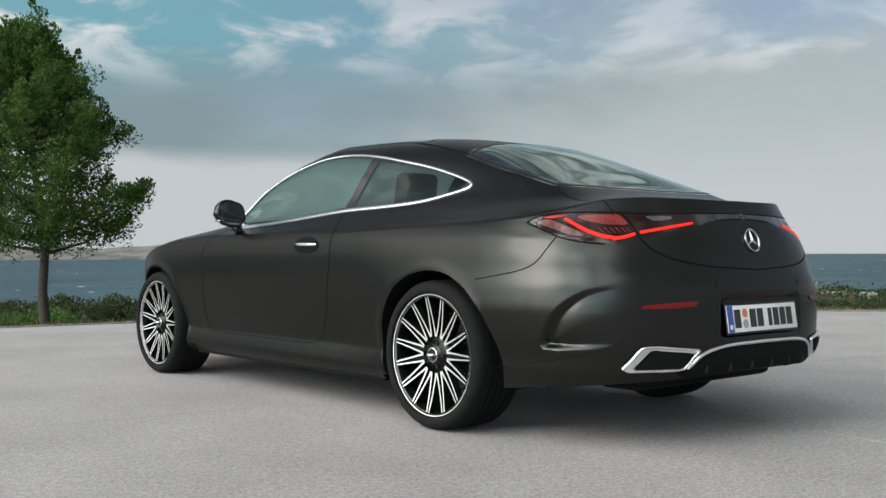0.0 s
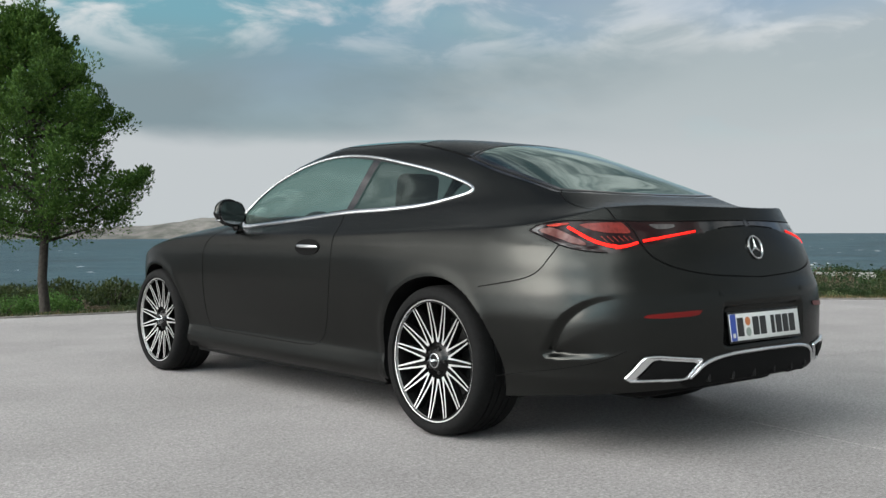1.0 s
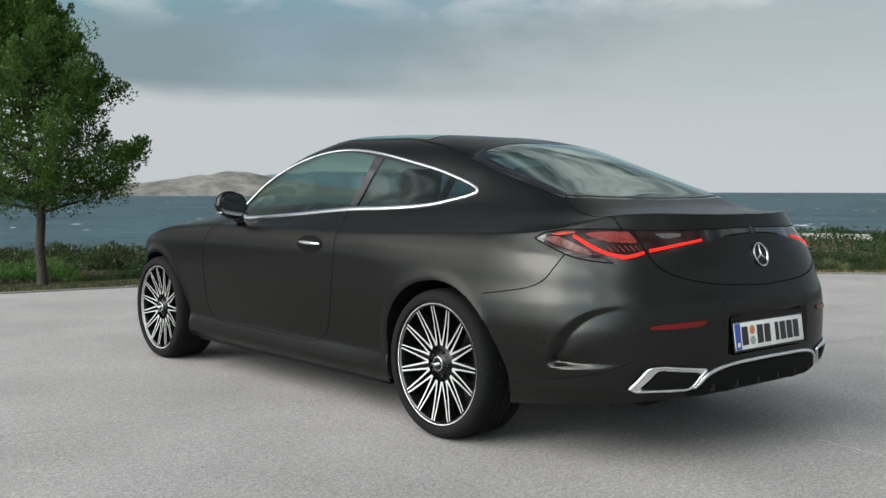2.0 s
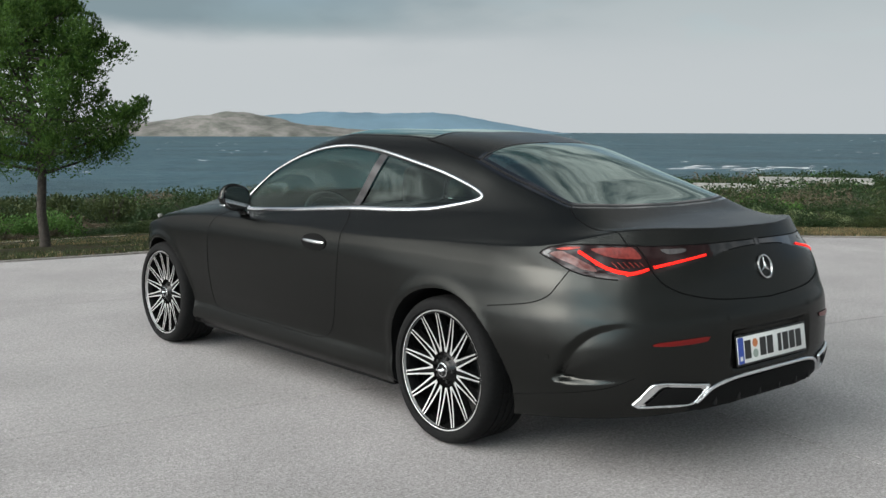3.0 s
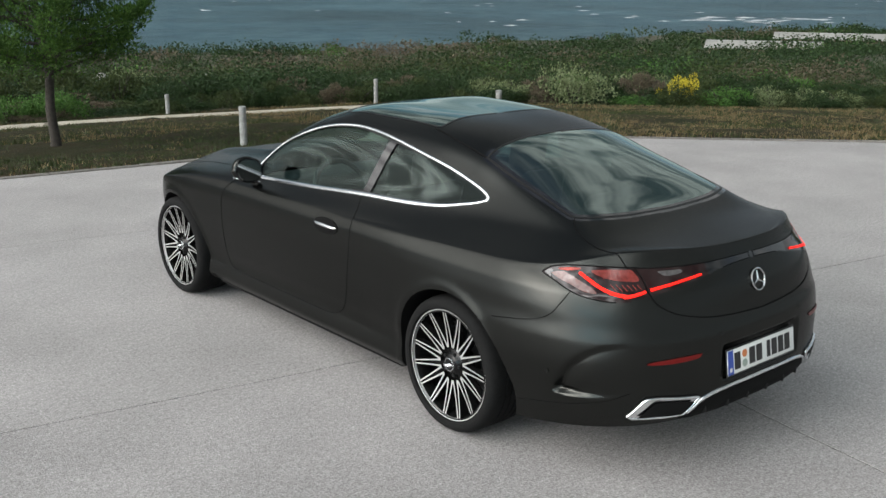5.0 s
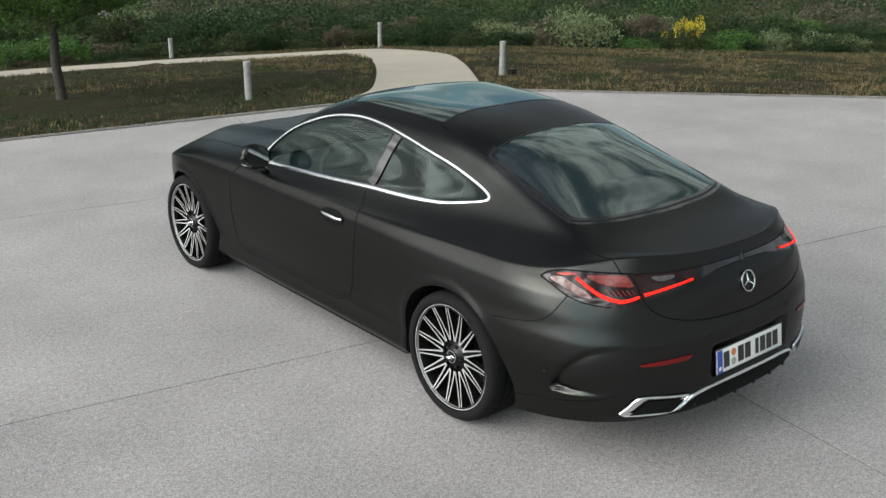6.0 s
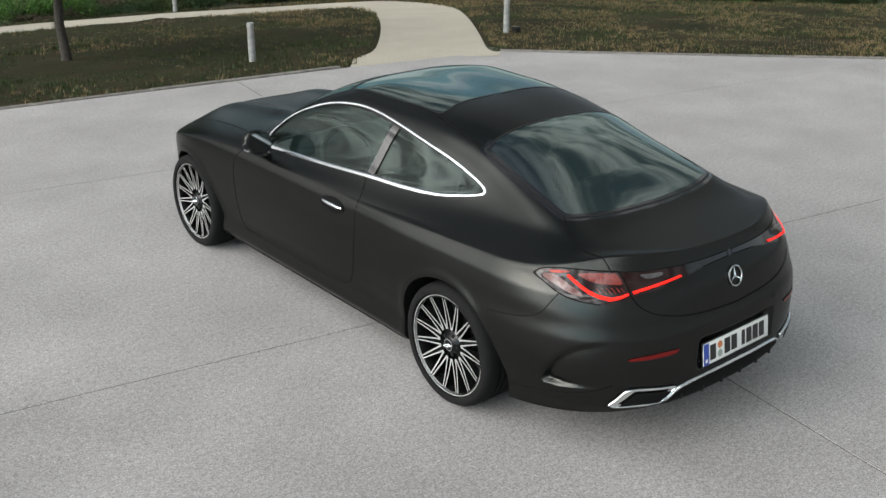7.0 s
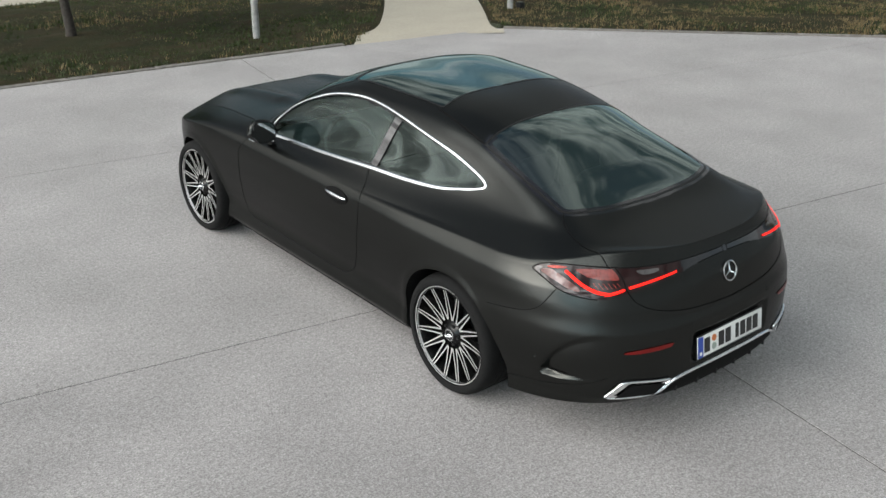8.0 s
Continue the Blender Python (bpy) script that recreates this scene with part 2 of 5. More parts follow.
ROOF_WHITE = material("pale_flat_roof", (0.24, 0.235, 0.22), 0.8, var=0.2, scale=0.5)
WALL_TAN = material("tan_farm_wall", (0.22, 0.17, 0.13), 0.9, var=0.3, scale=0.6)


def leaf_material(name, a, b):
    m = material(name, a, 0.6, spec=0.25)
    nt = m.node_tree
    p = nt.nodes["Principled BSDF"]
    geo = nt.nodes.new("ShaderNodeNewGeometry")
    mix = nt.nodes.new("ShaderNodeMixRGB")
    mix.inputs[1].default_value, mix.inputs[2].default_value = (*a, 1), (*b, 1)
    nt.links.new(geo.outputs["Random Per Island"], mix.inputs[0])
    nt.links.new(mix.outputs[0], p.inputs["Base Color"])
    tl = nt.nodes.new("ShaderNodeBsdfTranslucent")
    nt.links.new(mix.outputs[0], tl.inputs[0])
    ms = nt.nodes.new("ShaderNodeMixShader")
    ms.inputs[0].default_value = 0.3
    nt.links.new(p.outputs[0], ms.inputs[1])
    nt.links.new(tl.outputs[0], ms.inputs[2])
    nt.links.new(ms.outputs[0], nt.nodes["Material Output"].inputs[0])
    return m


LEAF_TREE = leaf_material("juniper_foliage", (0.024, 0.066, 0.012), (0.080, 0.150, 0.025))
LEAF_DARK = leaf_material("dark_scrub_foliage", (0.013, 0.030, 0.009), (0.026, 0.050, 0.014))
LEAF_OLIVE = leaf_material("olive_scrub_foliage", (0.024, 0.040, 0.011), (0.050, 0.066, 0.020))
LEAF_GREEN = leaf_material("fresh_green_foliage", (0.032, 0.088, 0.015), (0.080, 0.155, 0.034))
LEAF_PALE = leaf_material("silvery_scrub_foliage", (0.085, 0.115, 0.050), (0.185, 0.215, 0.110))
LEAF_DRY = leaf_material("dry_twigs", (0.075, 0.060, 0.040), (0.115, 0.095, 0.065))
LEAF_YELLOW = leaf_material("yellow_broom_flowers", (0.42, 0.33, 0.02), (0.55, 0.46, 0.04))
GRASS_DRY = leaf_material("dry_grass", (0.105, 0.074, 0.034), (0.215, 0.165, 0.085))
GRASS_GREEN = leaf_material("dull_green_grass", (0.024, 0.040, 0.011), (0.048, 0.062, 0.021))


# ---- mesh helpers ----
def mesh_object(name, verts, faces, mat, parent=None, label="", smooth=False, normals=None):
    me = bpy.data.meshes.new(name)
    me.from_pydata([tuple(v) for v in verts], [], [tuple(f) for f in faces])
    me.materials.append(mat)
    if smooth:
        me.polygons.foreach_set("use_smooth", [True] * len(me.polygons))
    me.update()
    if normals is not None:
        me.normals_split_custom_set_from_vertices([tuple(n) for n in normals])
    ob = new(name, me)
    if parent is not None:
        ob.parent = parent
    if label:
        tagged(ob, label)
    return ob


def part(name, bm, mat, parent=None, label="", smooth=True):
    me = bpy.data.meshes.new(name)
    bm.to_mesh(me)
    bm.free()
    me.materials.append(mat)
    if smooth:
        me.polygons.foreach_set("use_smooth", [True] * len(me.polygons))
        me.set_sharp_from_angle(angle=radians(38))
    ob = new(name, me)
    if parent is not None:
        ob.parent = parent
    if label:
        tagged(ob, label)
    return ob


def box_bm(lo, hi, bevel=0.0, seg=2, bm=None):
    bm = bm or bmesh.new()
    c, s = [(a + b) / 2 for a, b in zip(lo, hi)], [b - a for a, b in zip(lo, hi)]
    made = bmesh.ops.create_cube(bm, size=1, matrix=Matrix.Translation(c) @ Matrix.Diagonal((*s, 1)))
    if bevel:
        edges = list({e for v in made["verts"] for e in v.link_edges})
        bmesh.ops.bevel(bm, geom=edges, offset=bevel, segments=seg, profile=0.5, affect="EDGES")
    return bm


def revolve(profile, steps=72, axis="x", bm=None, closed=False):
    """A ring of revolution round the x axis (or z) from (along, radius) pairs."""
    bm = bm or bmesh.new()
    rings = []
    for k in range(steps):
        a = 2 * math.pi * k / steps
        c, s = math.cos(a), math.sin(a)
        rings.append([bm.verts.new((h, r * c, r * s) if axis == "x" else (r * c, r * s, h)) for h, r in profile])
    n = len(profile)
    for k in range(steps):
        a, b = rings[k], rings[(k + 1) % steps]
        for i in range(n if closed else n - 1):
            j = (i + 1) % n
            bm.faces.new((a[i], b[i], b[j], a[j]))
    bmesh.ops.recalc_face_normals(bm, faces=bm.faces)
    return bm


def spline(knots):
    """A smooth function through (at, value) pairs with no overshoot."""
    xs, ys = np.array(knots, float).T
    h, d = np.diff(xs), np.diff(ys) / np.diff(xs)
    m = np.zeros(len(xs))
    m[0], m[-1] = d[0], d[-1]
    for i in range(1, len(xs) - 1):
        if d[i - 1] * d[i] > 0:
            w1, w2 = 2 * h[i] + h[i - 1], h[i] + 2 * h[i - 1]
            m[i] = (w1 + w2) / (w1 / d[i - 1] + w2 / d[i])

    def f(x):
        x = np.clip(np.asarray(x, float), xs[0], xs[-1])
        i = np.clip(np.searchsorted(xs, x) - 1, 0, len(xs) - 2)
        t = (x - xs[i]) / h[i]
        return (ys[i] * (1 + 2 * t) * (1 - t) ** 2 + m[i] * h[i] * t * (1 - t) ** 2
                + ys[i + 1] * t * t * (3 - 2 * t) + m[i + 1] * h[i] * t * t * (t - 1))
    return f


def smooth_path(points, per=8, closed=False):
    """Points of a Catmull-Rom curve through the given points."""
    p = np.array(points, float)
    n = len(p)
    out = []
    for i in range(n if closed else n - 1):
        if closed:
            a, b, c, d = p[(i - 1) % n], p[i], p[(i + 1) % n], p[(i + 2) % n]
        else:
            b, c = p[i], p[i + 1]
            a = p[i - 1] if i else 2 * b - c
            d = p[i + 2] if i + 2 < n else 2 * c - b
        for k in range(per):
            t = k / per
            out.append(0.5 * (2 * b + (c - a) * t + (2 * a - 5 * b + 4 * c - d) * t * t + (3 * b - a - 3 * c + d) * t ** 3))
    if not closed:
        out.append(p[-1])
    return np.array(out)


def signed_distance(p, poly):
    """Distance of points to a closed outline (negative inside) and the nearest outline points."""
    best = np.full(len(p), 1e9)
    near = np.zeros_like(p)
    inside = np.zeros(len(p), bool)
    for a, b in zip(poly, np.roll(poly, -1, 0)):
        ab = b - a
        t = np.clip(((p - a) @ ab) / max(ab @ ab, 1e-12), 0, 1)
        q = a + t[:, None] * ab
        d = np.hypot(*(p - q).T)
        better = d < best
        best[better], near[better] = d[better], q[better]
        cross = (a[1] > p[:, 1]) != (b[1] > p[:, 1])
        with np.errstate(divide="ignore", invalid="ignore"):
            xi = a[0] + (p[:, 1] - a[1]) * ab[0] / (ab[1] if ab[1] else 1e-12)
        inside ^= cross & (p[:, 0] < xi)
    return np.where(inside, -best, best), near


# ---- the car's skin ----
# x across (half-width), y along (rear axle 0, front axle 2.865), z up
WHEELBASE, HUB_Z = 2.865, 0.338
Y_TAIL, Y_NOSE = -0.28, 2.62          # where the round tail and nose begin
tail_y = spline([(0.18, -0.98), (0.25, -1.03), (0.34, -1.105), (0.44, -1.122), (0.56, -1.120), (0.66, -1.112), (0.72, -1.092),
                 (0.85, -1.060), (0.926, -1.026), (0.97, -1.004), (1.02, -0.985)])
tail_n = spline([(0.2, 2.8), (0.6, 2.72), (0.75, 2.65), (0.85, 2.5), (0.93, 2.35), (1.02, 2.35)])
nose_y = spline([(0.18, 3.62), (0.35, 3.71), (0.55, 3.735), (0.70, 3.70), (0.80, 3.64), (1.02, 3.5)])
ring_z = spline([(-0.985, 1.015), (-0.88, 1.020), (-0.79, 1.012), (-0.70, 0.985), (-0.60, 0.958), (-0.48, 0.940), (-0.2, 0.926), (0.4, 0.918),
                 (1.0, 0.905), (2.0, 0.900), (2.5, 0.875), (2.9, 0.825), (3.3, 0.735), (3.66, 0.62)])
side_w = spline([(0.16, 0.80), (0.20, 0.855), (0.25, 0.884), (0.30, 0.879), (0.34, 0.872), (0.45, 0.893), (0.58, 0.917), (0.68, 0.928), (0.78, 0.931),
                 (0.85, 0.924), (0.90, 0.903), (0.94, 0.876), (1.02, 0.82)])
haunch = spline([(-0.6, 0.2), (-0.3, 0.8), (0.0, 1.0), (0.3, 0.9), (0.75, 0.0), (2.2, 0.0), (2.6, 0.45), (2.865, 0.55), (3.3, 0.2)])
haunch_z = spline([(0.2, 0.010), (0.34, 0.020), (0.5, 0.017), (0.7, 0.010), (0.80, 0.004), (0.9, -0.004), (0.95, -0.012), (1.02, -0.02)])


flare = spline([(-1.2, 1.0), (-0.35, 1.0), (0.0, 0.6), (0.45, 0.0), (4.0, 0.0)])
flare_z = spline([(0.2, 0.012), (0.25, 0.002), (0.30, 0.013), (0.34, 0.027), (0.45, 0.029), (0.55, 0.026), (0.65, 0.012), (0.75, -0.006), (0.85, -0.012), (1.02, -0.012)])


def half_width(y, z):
    return side_w(z) + haunch(y) * haunch_z(z) + flare(y) * flare_z(z)


f_belt = spline([(-0.985, 0.80), (-0.86, 0.80), (-0.45, 0.80), (0.02, 0.815), (0.5, 0.855), (0.875, 0.872), (1.9, 0.882), (2.15, 0.86), (2.4, 0.82), (3.0, 0.78), (3.66, 0.75)])
z_belt = spline([(-0.985, 1.018), (-0.86, 1.022), (-0.7, 1.020), (-0.45, 1.030), (0.02, 1.035), (0.4, 1.030), (0.875, 1.018), (1.9, 0.955), (2.15, 0.957), (2.5, 0.935), (3.0, 0.872), (3.4, 0.782), (3.66, 0.67)])
f_rail = spline([(-0.985, 0.50), (-0.86, 0.52), (-0.45, 0.645), (0.0, 0.585), (0.17, 0.58), (0.5, 0.598), (0.84, 0.612), (1.2, 0.630), (1.5, 0.695), (1.75, 0.775), (1.95, 0.845), (2.15, 0.74), (2.5, 0.56), (3.0, 0.5), (3.66, 0.5)])
z_rail = spline([(-0.985, 1.019), (-0.86, 1.026), (-0.7, 1.036), (-0.45, 1.098), (0.0, 1.236), (0.17, 1.284), (0.5, 1.338), (0.84, 1.362), (1.2, 1.366), (1.5, 1.300), (1.75, 1.180), (1.95, 1.030), (2.10, 0.985), (2.3, 0.972), (3.0, 0.912), (3.4, 0.835), (3.66, 0.70)])
z_mid = spline([(-0.985, 1.020), (-0.86, 1.030), (-0.7, 1.050), (-0.55, 1.088), (-0.3, 1.195), (0.0, 1.310), (0.18, 1.357), (0.57, 1.407), (1.1, 1.423), (1.45, 1.402), (1.7, 1.318), (2.0, 1.165), (2.25, 1.025), (2.35, 0.992), (2.7, 0.965), (3.1, 0.922), (3.4, 0.855), (3.66, 0.71)])

TAIL_STEPS, SIDE_STEPS, NOSE_STEPS, LOW_ROWS, TOP_ROWS = 130, 300, 60, 74, 116


def skin_grid():
    th = np.linspace(0, 1, TAIL_STEPS + 1) * (math.pi / 2)
    thn = np.linspace(math.pi / 2, 0, NOSE_STEPS + 1)
    cols = [("t", a) for a in th[:-1]] + [("s", y) for y in np.linspace(Y_TAIL, Y_NOSE, SIDE_STEPS + 1)] + [("n", a) for a in thn[1:]]
    kind = np.array([c[0] for c in cols])
    val = np.array([c[1] for c in cols])
    tail, nose = kind == "t", kind == "n"

    def at(z):
        """x, y of each column at its height z."""
        n = tail_n(z)
        yt, yn = tail_y(z), nose_y(z)
        e = np.where(tail, n, 2.5)
        a = np.where(kind == "s", 1.0, val)
        s, c = np.abs(np.sin(a)), np.abs(np.cos(a))
        size = (s ** e + c ** e) ** (1 / e)
        s, c = np.where(kind == "s", 1.0, s / size), np.where(kind == "s", 0.0, c / size)
        y = np.where(tail, yt + (Y_TAIL - yt) * (1 - c), np.where(nose, yn - (yn - Y_NOSE) * (1 - c), val))
        return s * half_width(y, z), y

    z_r = np.full(len(cols), 0.95)
    for _ in range(12):
        x_r, y_r = at(z_r)
        z_r = ring_z(y_r)
    x_r, y_r = at(z_r)
    rows = []
    z_low = np.where(y_r < 0.4, 0.215, 0.19)
    z_low[tail] = 0.215 + 0.085 * np.cos(val[tail])
    for k in range(LOW_ROWS):
        z = z_low + (z_r - z_low) * k / LOW_ROWS
        x, y = at(z)
        rows.append(np.stack([-x, y, z], -1))
    # over the top: a curve through ring, belt, rail and middle
    p0, p1 = np.stack([x_r, z_r], -1), np.stack([x_r * f_belt(y_r), z_belt(y_r)], -1)
    p2, p3 = np.stack([x_r * f_rail(y_r), z_rail(y_r)], -1), np.stack([0 * x_r, z_mid(y_r)], -1)
    zin = z_r - 0.045
    xin, _ = at(zin)
    pm = np.stack([np.minimum(xin, x_r + 0.06), zin], -1)          # runs on from the flank
    p4 = np.stack([-p2[:, 0], p2[:, 1]], -1)
    spans = ((pm, p0, p1, p2, 22), (p0, p1, p2, p3, 46), (p1, p2, p3, p4, TOP_ROWS - 68))
    for a, b, c, d, count in spans:
        ab, bc, cd = (np.maximum(np.hypot(*(q - r).T), 1e-4)[:, None] ** 0.5 for q, r in ((b, a), (c, b), (d, c)))
        mb = (b - a) / ab - (c - a) / (ab + bc) + (c - b) / bc
        mc = (c - b) / bc - (d - b) / (bc + cd) + (d - c) / cd
        mb, mc = mb * bc, mc * bc
        for k in range(count):
            t = k / count
            q = b * (1 + 2 * t) * (1 - t) ** 2 + mb * t * (1 - t) ** 2 + c * t * t * (3 - 2 * t) + mc * t * t * (t - 1)
            rows.append(np.stack([-np.maximum(q[:, 0], 0), y_r, q[:, 1]], -1))
    rows.append(np.stack([0 * x_r, y_r, p3[:, 1]], -1))
    return np.array(rows)


GRID = skin_grid()
NR, NC = GRID.shape[:2]

# rear bumper's side scoop: a crisp arc that fades towards the tail
SCOOP = smooth_path([(-0.97, 0.668), (-0.898, 0.664), (-0.813, 0.632), (-0.732, 0.561), (-0.679, 0.475), (-0.661, 0.433), (-0.680, 0.418), (-0.743, 0.416), (-0.84, 0.420), (-0.93, 0.43)], 8)
_p = GRID[:, :, 1:].reshape(-1, 2)
_low = np.repeat(np.arange(NR) < LOW_ROWS, NC)
_sd, _ = signed_distance(_p, np.vstack([SCOOP, [(-1.3, 0.41), (-1.3, 0.668)]]))
_fade = np.clip((_p[:, 1] * 0 - _p[:, 0] - 0.66) / 0.30, 0, 1)
_depth = np.where(_low & (_sd < 0), 0.042 * np.clip(-_sd / 0.012, 0, 1) * np.exp(-np.maximum(-_sd - 0.012, 0) / 0.085) * (1 - _fade) ** 1.3, 0)
_niche = np.where(_low & (_p[:, 0] < -0.9), np.clip((0.300 - np.abs(GRID[:, :, 0].ravel())) / 0.035, 0, 1) * np.clip((_p[:, 1] - 0.448) / 0.02, 0, 1) * np.clip((0.622 - _p[:, 1]) / 0.02, 0, 1), 0)
# slight flare round the wheel arches
for _cy in (0.0, WHEELBASE):
    _r = np.hypot(_p[:, 0] - _cy, _p[:, 1] - HUB_Z)
    _depth -= np.where(_low, 0.006 * np.exp(-((_r - (0.395 if _cy == 0 else 0.385)) / 0.030) ** 2), 0)
G = GRID.reshape(-1, 3).copy()
_nx = np.where(np.abs(G[:, 0]) > 0.3, 1.0, 0.0)
G[:, 0] += _depth * _nx
G[:, 1] += 0.020 * _niche         # flat recess for the plate
# the shoulder's edge, sharper towards the tail lamp
_zc = np.interp(G[:, 1], (-0.5, 0.0, 0.8), (0.946, 0.928, 0.902))
_dz = _zc - G[:, 2]
G[:, 0] -= np.where(G[:, 0] < -0.5, 0.012 * np.where(_dz > 0, np.exp(-_dz / 0.05), np.clip(1 + _dz / 0.014, 0, 1)), 0) * np.clip((1.1 - G[:, 1]) / 0.6, 0, 1) * np.clip((G[:, 1] + 0.55) / 0.2, 0, 1)
# the hood's two soft ridges
_up = ~_low & (G[:, 1] > 2.3)
G[:, 2] += np.where(_up, 0.022 * np.exp(-((np.abs(G[:, 0]) - 0.34) / 0.085) ** 2) * np.clip((G[:, 1] - 2.3) / 0.25, 0, 1) * np.clip((3.55 - G[:, 1]) / 0.4, 0, 1), 0)

_i = np.arange(NR * NC).reshape(NR, NC)
QUADS = np.stack([_i[:-1, :-1], _i[:-1, 1:], _i[1:, 1:], _i[1:, :-1]], -1).reshape(-1, 4)
_full = np.vstack([G, G * (-1, 1, 1)])
BODY_TREE = BVHTree.FromPolygons([tuple(v) for v in _full], [tuple(q) for q in np.vstack([QUADS, QUADS[:, ::-1] + len(G)])])

RAYS = {"L": lambda a, b: ((-3, a, b), (1, 0, 0)), "R": lambda a, b: ((3, a, b), (-1, 0, 0)),
        "T": lambda a, b: ((a, b, 3), (0, 0, -1)), "B": lambda a, b: ((a, -4, b), (0, 1, 0))}
AXES_OF = {"L": (1, 2), "R": (1, 2), "T": (0, 1), "B": (0, 2)}


def onto(way, a, b):
    """The skin's point and outward normal, met from the left, right, top or back."""
    o, d = RAYS[way](a, b)
    hit, n, _, _ = BODY_TREE.ray_cast(Vector(o), Vector(d))
    if hit is None:
        hit, n, _, _ = BODY_TREE.find_nearest(Vector(o) + 3 * Vector(d))
    return hit, (n if n.dot(Vector(d)) < 0 else -n)


# outlines, in (y, z) from the side, (x, y) from above, (x, z) from behind; the left half
DLO = smooth_path([(1.915, 0.962), (1.915, 1.035), (1.75, 1.170), (1.55, 1.262), (1.37, 1.312), (1.17, 1.334), (0.97, 1.327), (0.765, 1.302), (0.56, 1.265),
                   (0.35, 1.222), (0.15, 1.168), (0.045, 1.132), (0.022, 1.110), (0.055, 1.094), (0.14, 1.074), (0.30, 1.046), (0.55, 1.030), (0.875, 1.018), (1.4, 0.980), (1.80, 0.957)], 6, True)
DOOR = np.vstack([smooth_path([(1.95, 0.952), (2.05, 0.925), (2.16, 0.82), (2.19, 0.65), (2.215, 0.42), (2.19, 0.345), (2.12, 0.325)], 6),
                  smooth_path([(2.0, 0.322), (1.3, 0.318), (1.06, 0.320), (0.97, 0.345), (0.905, 0.400), (0.845, 0.52), (0.800, 0.68), (0.778, 0.83), (0.79, 0.925), (0.865, 1.016)], 6),
                  [(1.4, 0.976), (1.88, 0.950)]])
REAR_GLASS = np.vstack([smooth_path([(0.1, 0.188), (-0.25, 0.185), (-0.45, 0.174), (-0.518, 0.165)], 6), smooth_path([(-0.524, 0.10), (-0.543, -0.18), (-0.556, -0.40), (-0.545, -0.455), (-0.48, -0.498), (-0.3, -0.545), (0.0, -0.565), (0.1, -0.565)], 6)])
SUNROOF = np.vstack([smooth_path([(0.1, 0.640), (-0.25, 0.622), (-0.44, 0.585), (-0.470, 0.600)], 6), smooth_path([(-0.492, 0.9), (-0.505, 1.2), (-0.50, 1.36), (-0.30, 1.43), (0.0, 1.452), (0.1, 1.452)], 6)])
WINDSCREEN = np.vstack([smooth_path([(0.1, 1.475), (-0.30, 1.455), (-0.53, 1.38)], 6), smooth_path([(-0.60, 1.55), (-0.69, 1.78), (-0.745, 1.97), (-0.73, 2.07), (-0.5, 2.20), (0.0, 2.27), (0.1, 2.27)], 6)])
LID_TOP = smooth_path([(-0.546, -0.452), (-0.575, -0.472), (-0.603, -0.520), (-0.628, -0.62), (-0.636, -0.72), (-0.628, -0.82), (-0.610, -0.866)], 8)
LID_BACK = smooth_path([(-0.604, 0.962), (-0.594, 0.92), (-0.598, 0.875), (-0.592, 0.845), (-0.565, 0.808), (-0.488, 0.771), (-0.318, 0.741), (0.0, 0.724)], 8)
LAMP_SIDE = np.vstack([smooth_path([(-0.545, 0.922), (-0.57, 0.943), (-0.62, 0.956), (-0.685, 0.961), (-0.775, 0.962), (-0.867, 0.960), (-0.98, 0.957)], 8),
                       smooth_path([(-0.98, 0.838), (-0.914, 0.836), (-0.863, 0.832), (-0.806, 0.837), (-0.747, 0.848), (-0.687, 0.867), (-0.613, 0.897), (-0.560, 0.915)], 8)])
LAMP = np.vstack([smooth_path([(-0.80, 0.961), (-0.70, 0.961), (-0.59, 0.958), (-0.49, 0.957), (-0.31, 0.959), (-0.15, 0.962), (0.0, 0.963), (0.1, 0.963)], 8),
                  smooth_path([(0.1, 0.942), (0.0, 0.941), (-0.15, 0.935), (-0.25, 0.922), (-0.348, 0.903), (-0.491, 0.877), (-0.597, 0.855), (-0.685, 0.840), (-0.80, 0.834)], 8)])
LAMP_SPLIT = -0.665
BUMPER_SEAM = smooth_path([(-0.338, 0.686), (-0.46, 0.705), (-0.57, 0.727), (-0.635, 0.760), (-0.672, 0.815), (-0.696, 0.866)], 8)
HOOD = np.vstack([smooth_path([(0.1, 2.30), (-0.5, 2.23), (-0.77, 2.10)], 6), smooth_path([(-0.74, 2.3), (-0.70, 2.7), (-0.66, 3.1), (-0.58, 3.4), (-0.3, 3.56), (0.0, 3.6), (0.1, 3.6)], 6)])


ARCH_R = {0.0: (0.378, 0.085), WHEELBASE: (0.370, 0.035)}      # radius over the wheel, and how much wider behind it


def arch_radius(cy, y, z):
    """The wheel opening's radius towards a point: it widens behind the wheel."""
    r, more = ARCH_R[cy]
    a = np.arctan2(np.asarray(z) - HUB_Z, cy - np.asarray(y))       # 0 straight back, pi / 2 up
    return r + more * np.clip((1.75 - a) / 1.75, 0, 1) ** 1.4 * (np.abs(a) < 1.75)


def arch_outline(cy, n=120):
    out = []
    for k in range(n):
        a = 2 * math.pi * k / n
        c, s = math.cos(a), math.sin(a)
        out.append((cy + c * float(arch_radius(cy, cy + c, HUB_Z + s)), HUB_Z + s * float(arch_radius(cy, cy + c, HUB_Z + s))))
    return np.array(out)
low_v = np.repeat(np.arange(NR) <= LOW_ROWS, NC)
top_v = np.repeat(np.arange(NR) >= LOW_ROWS, NC)


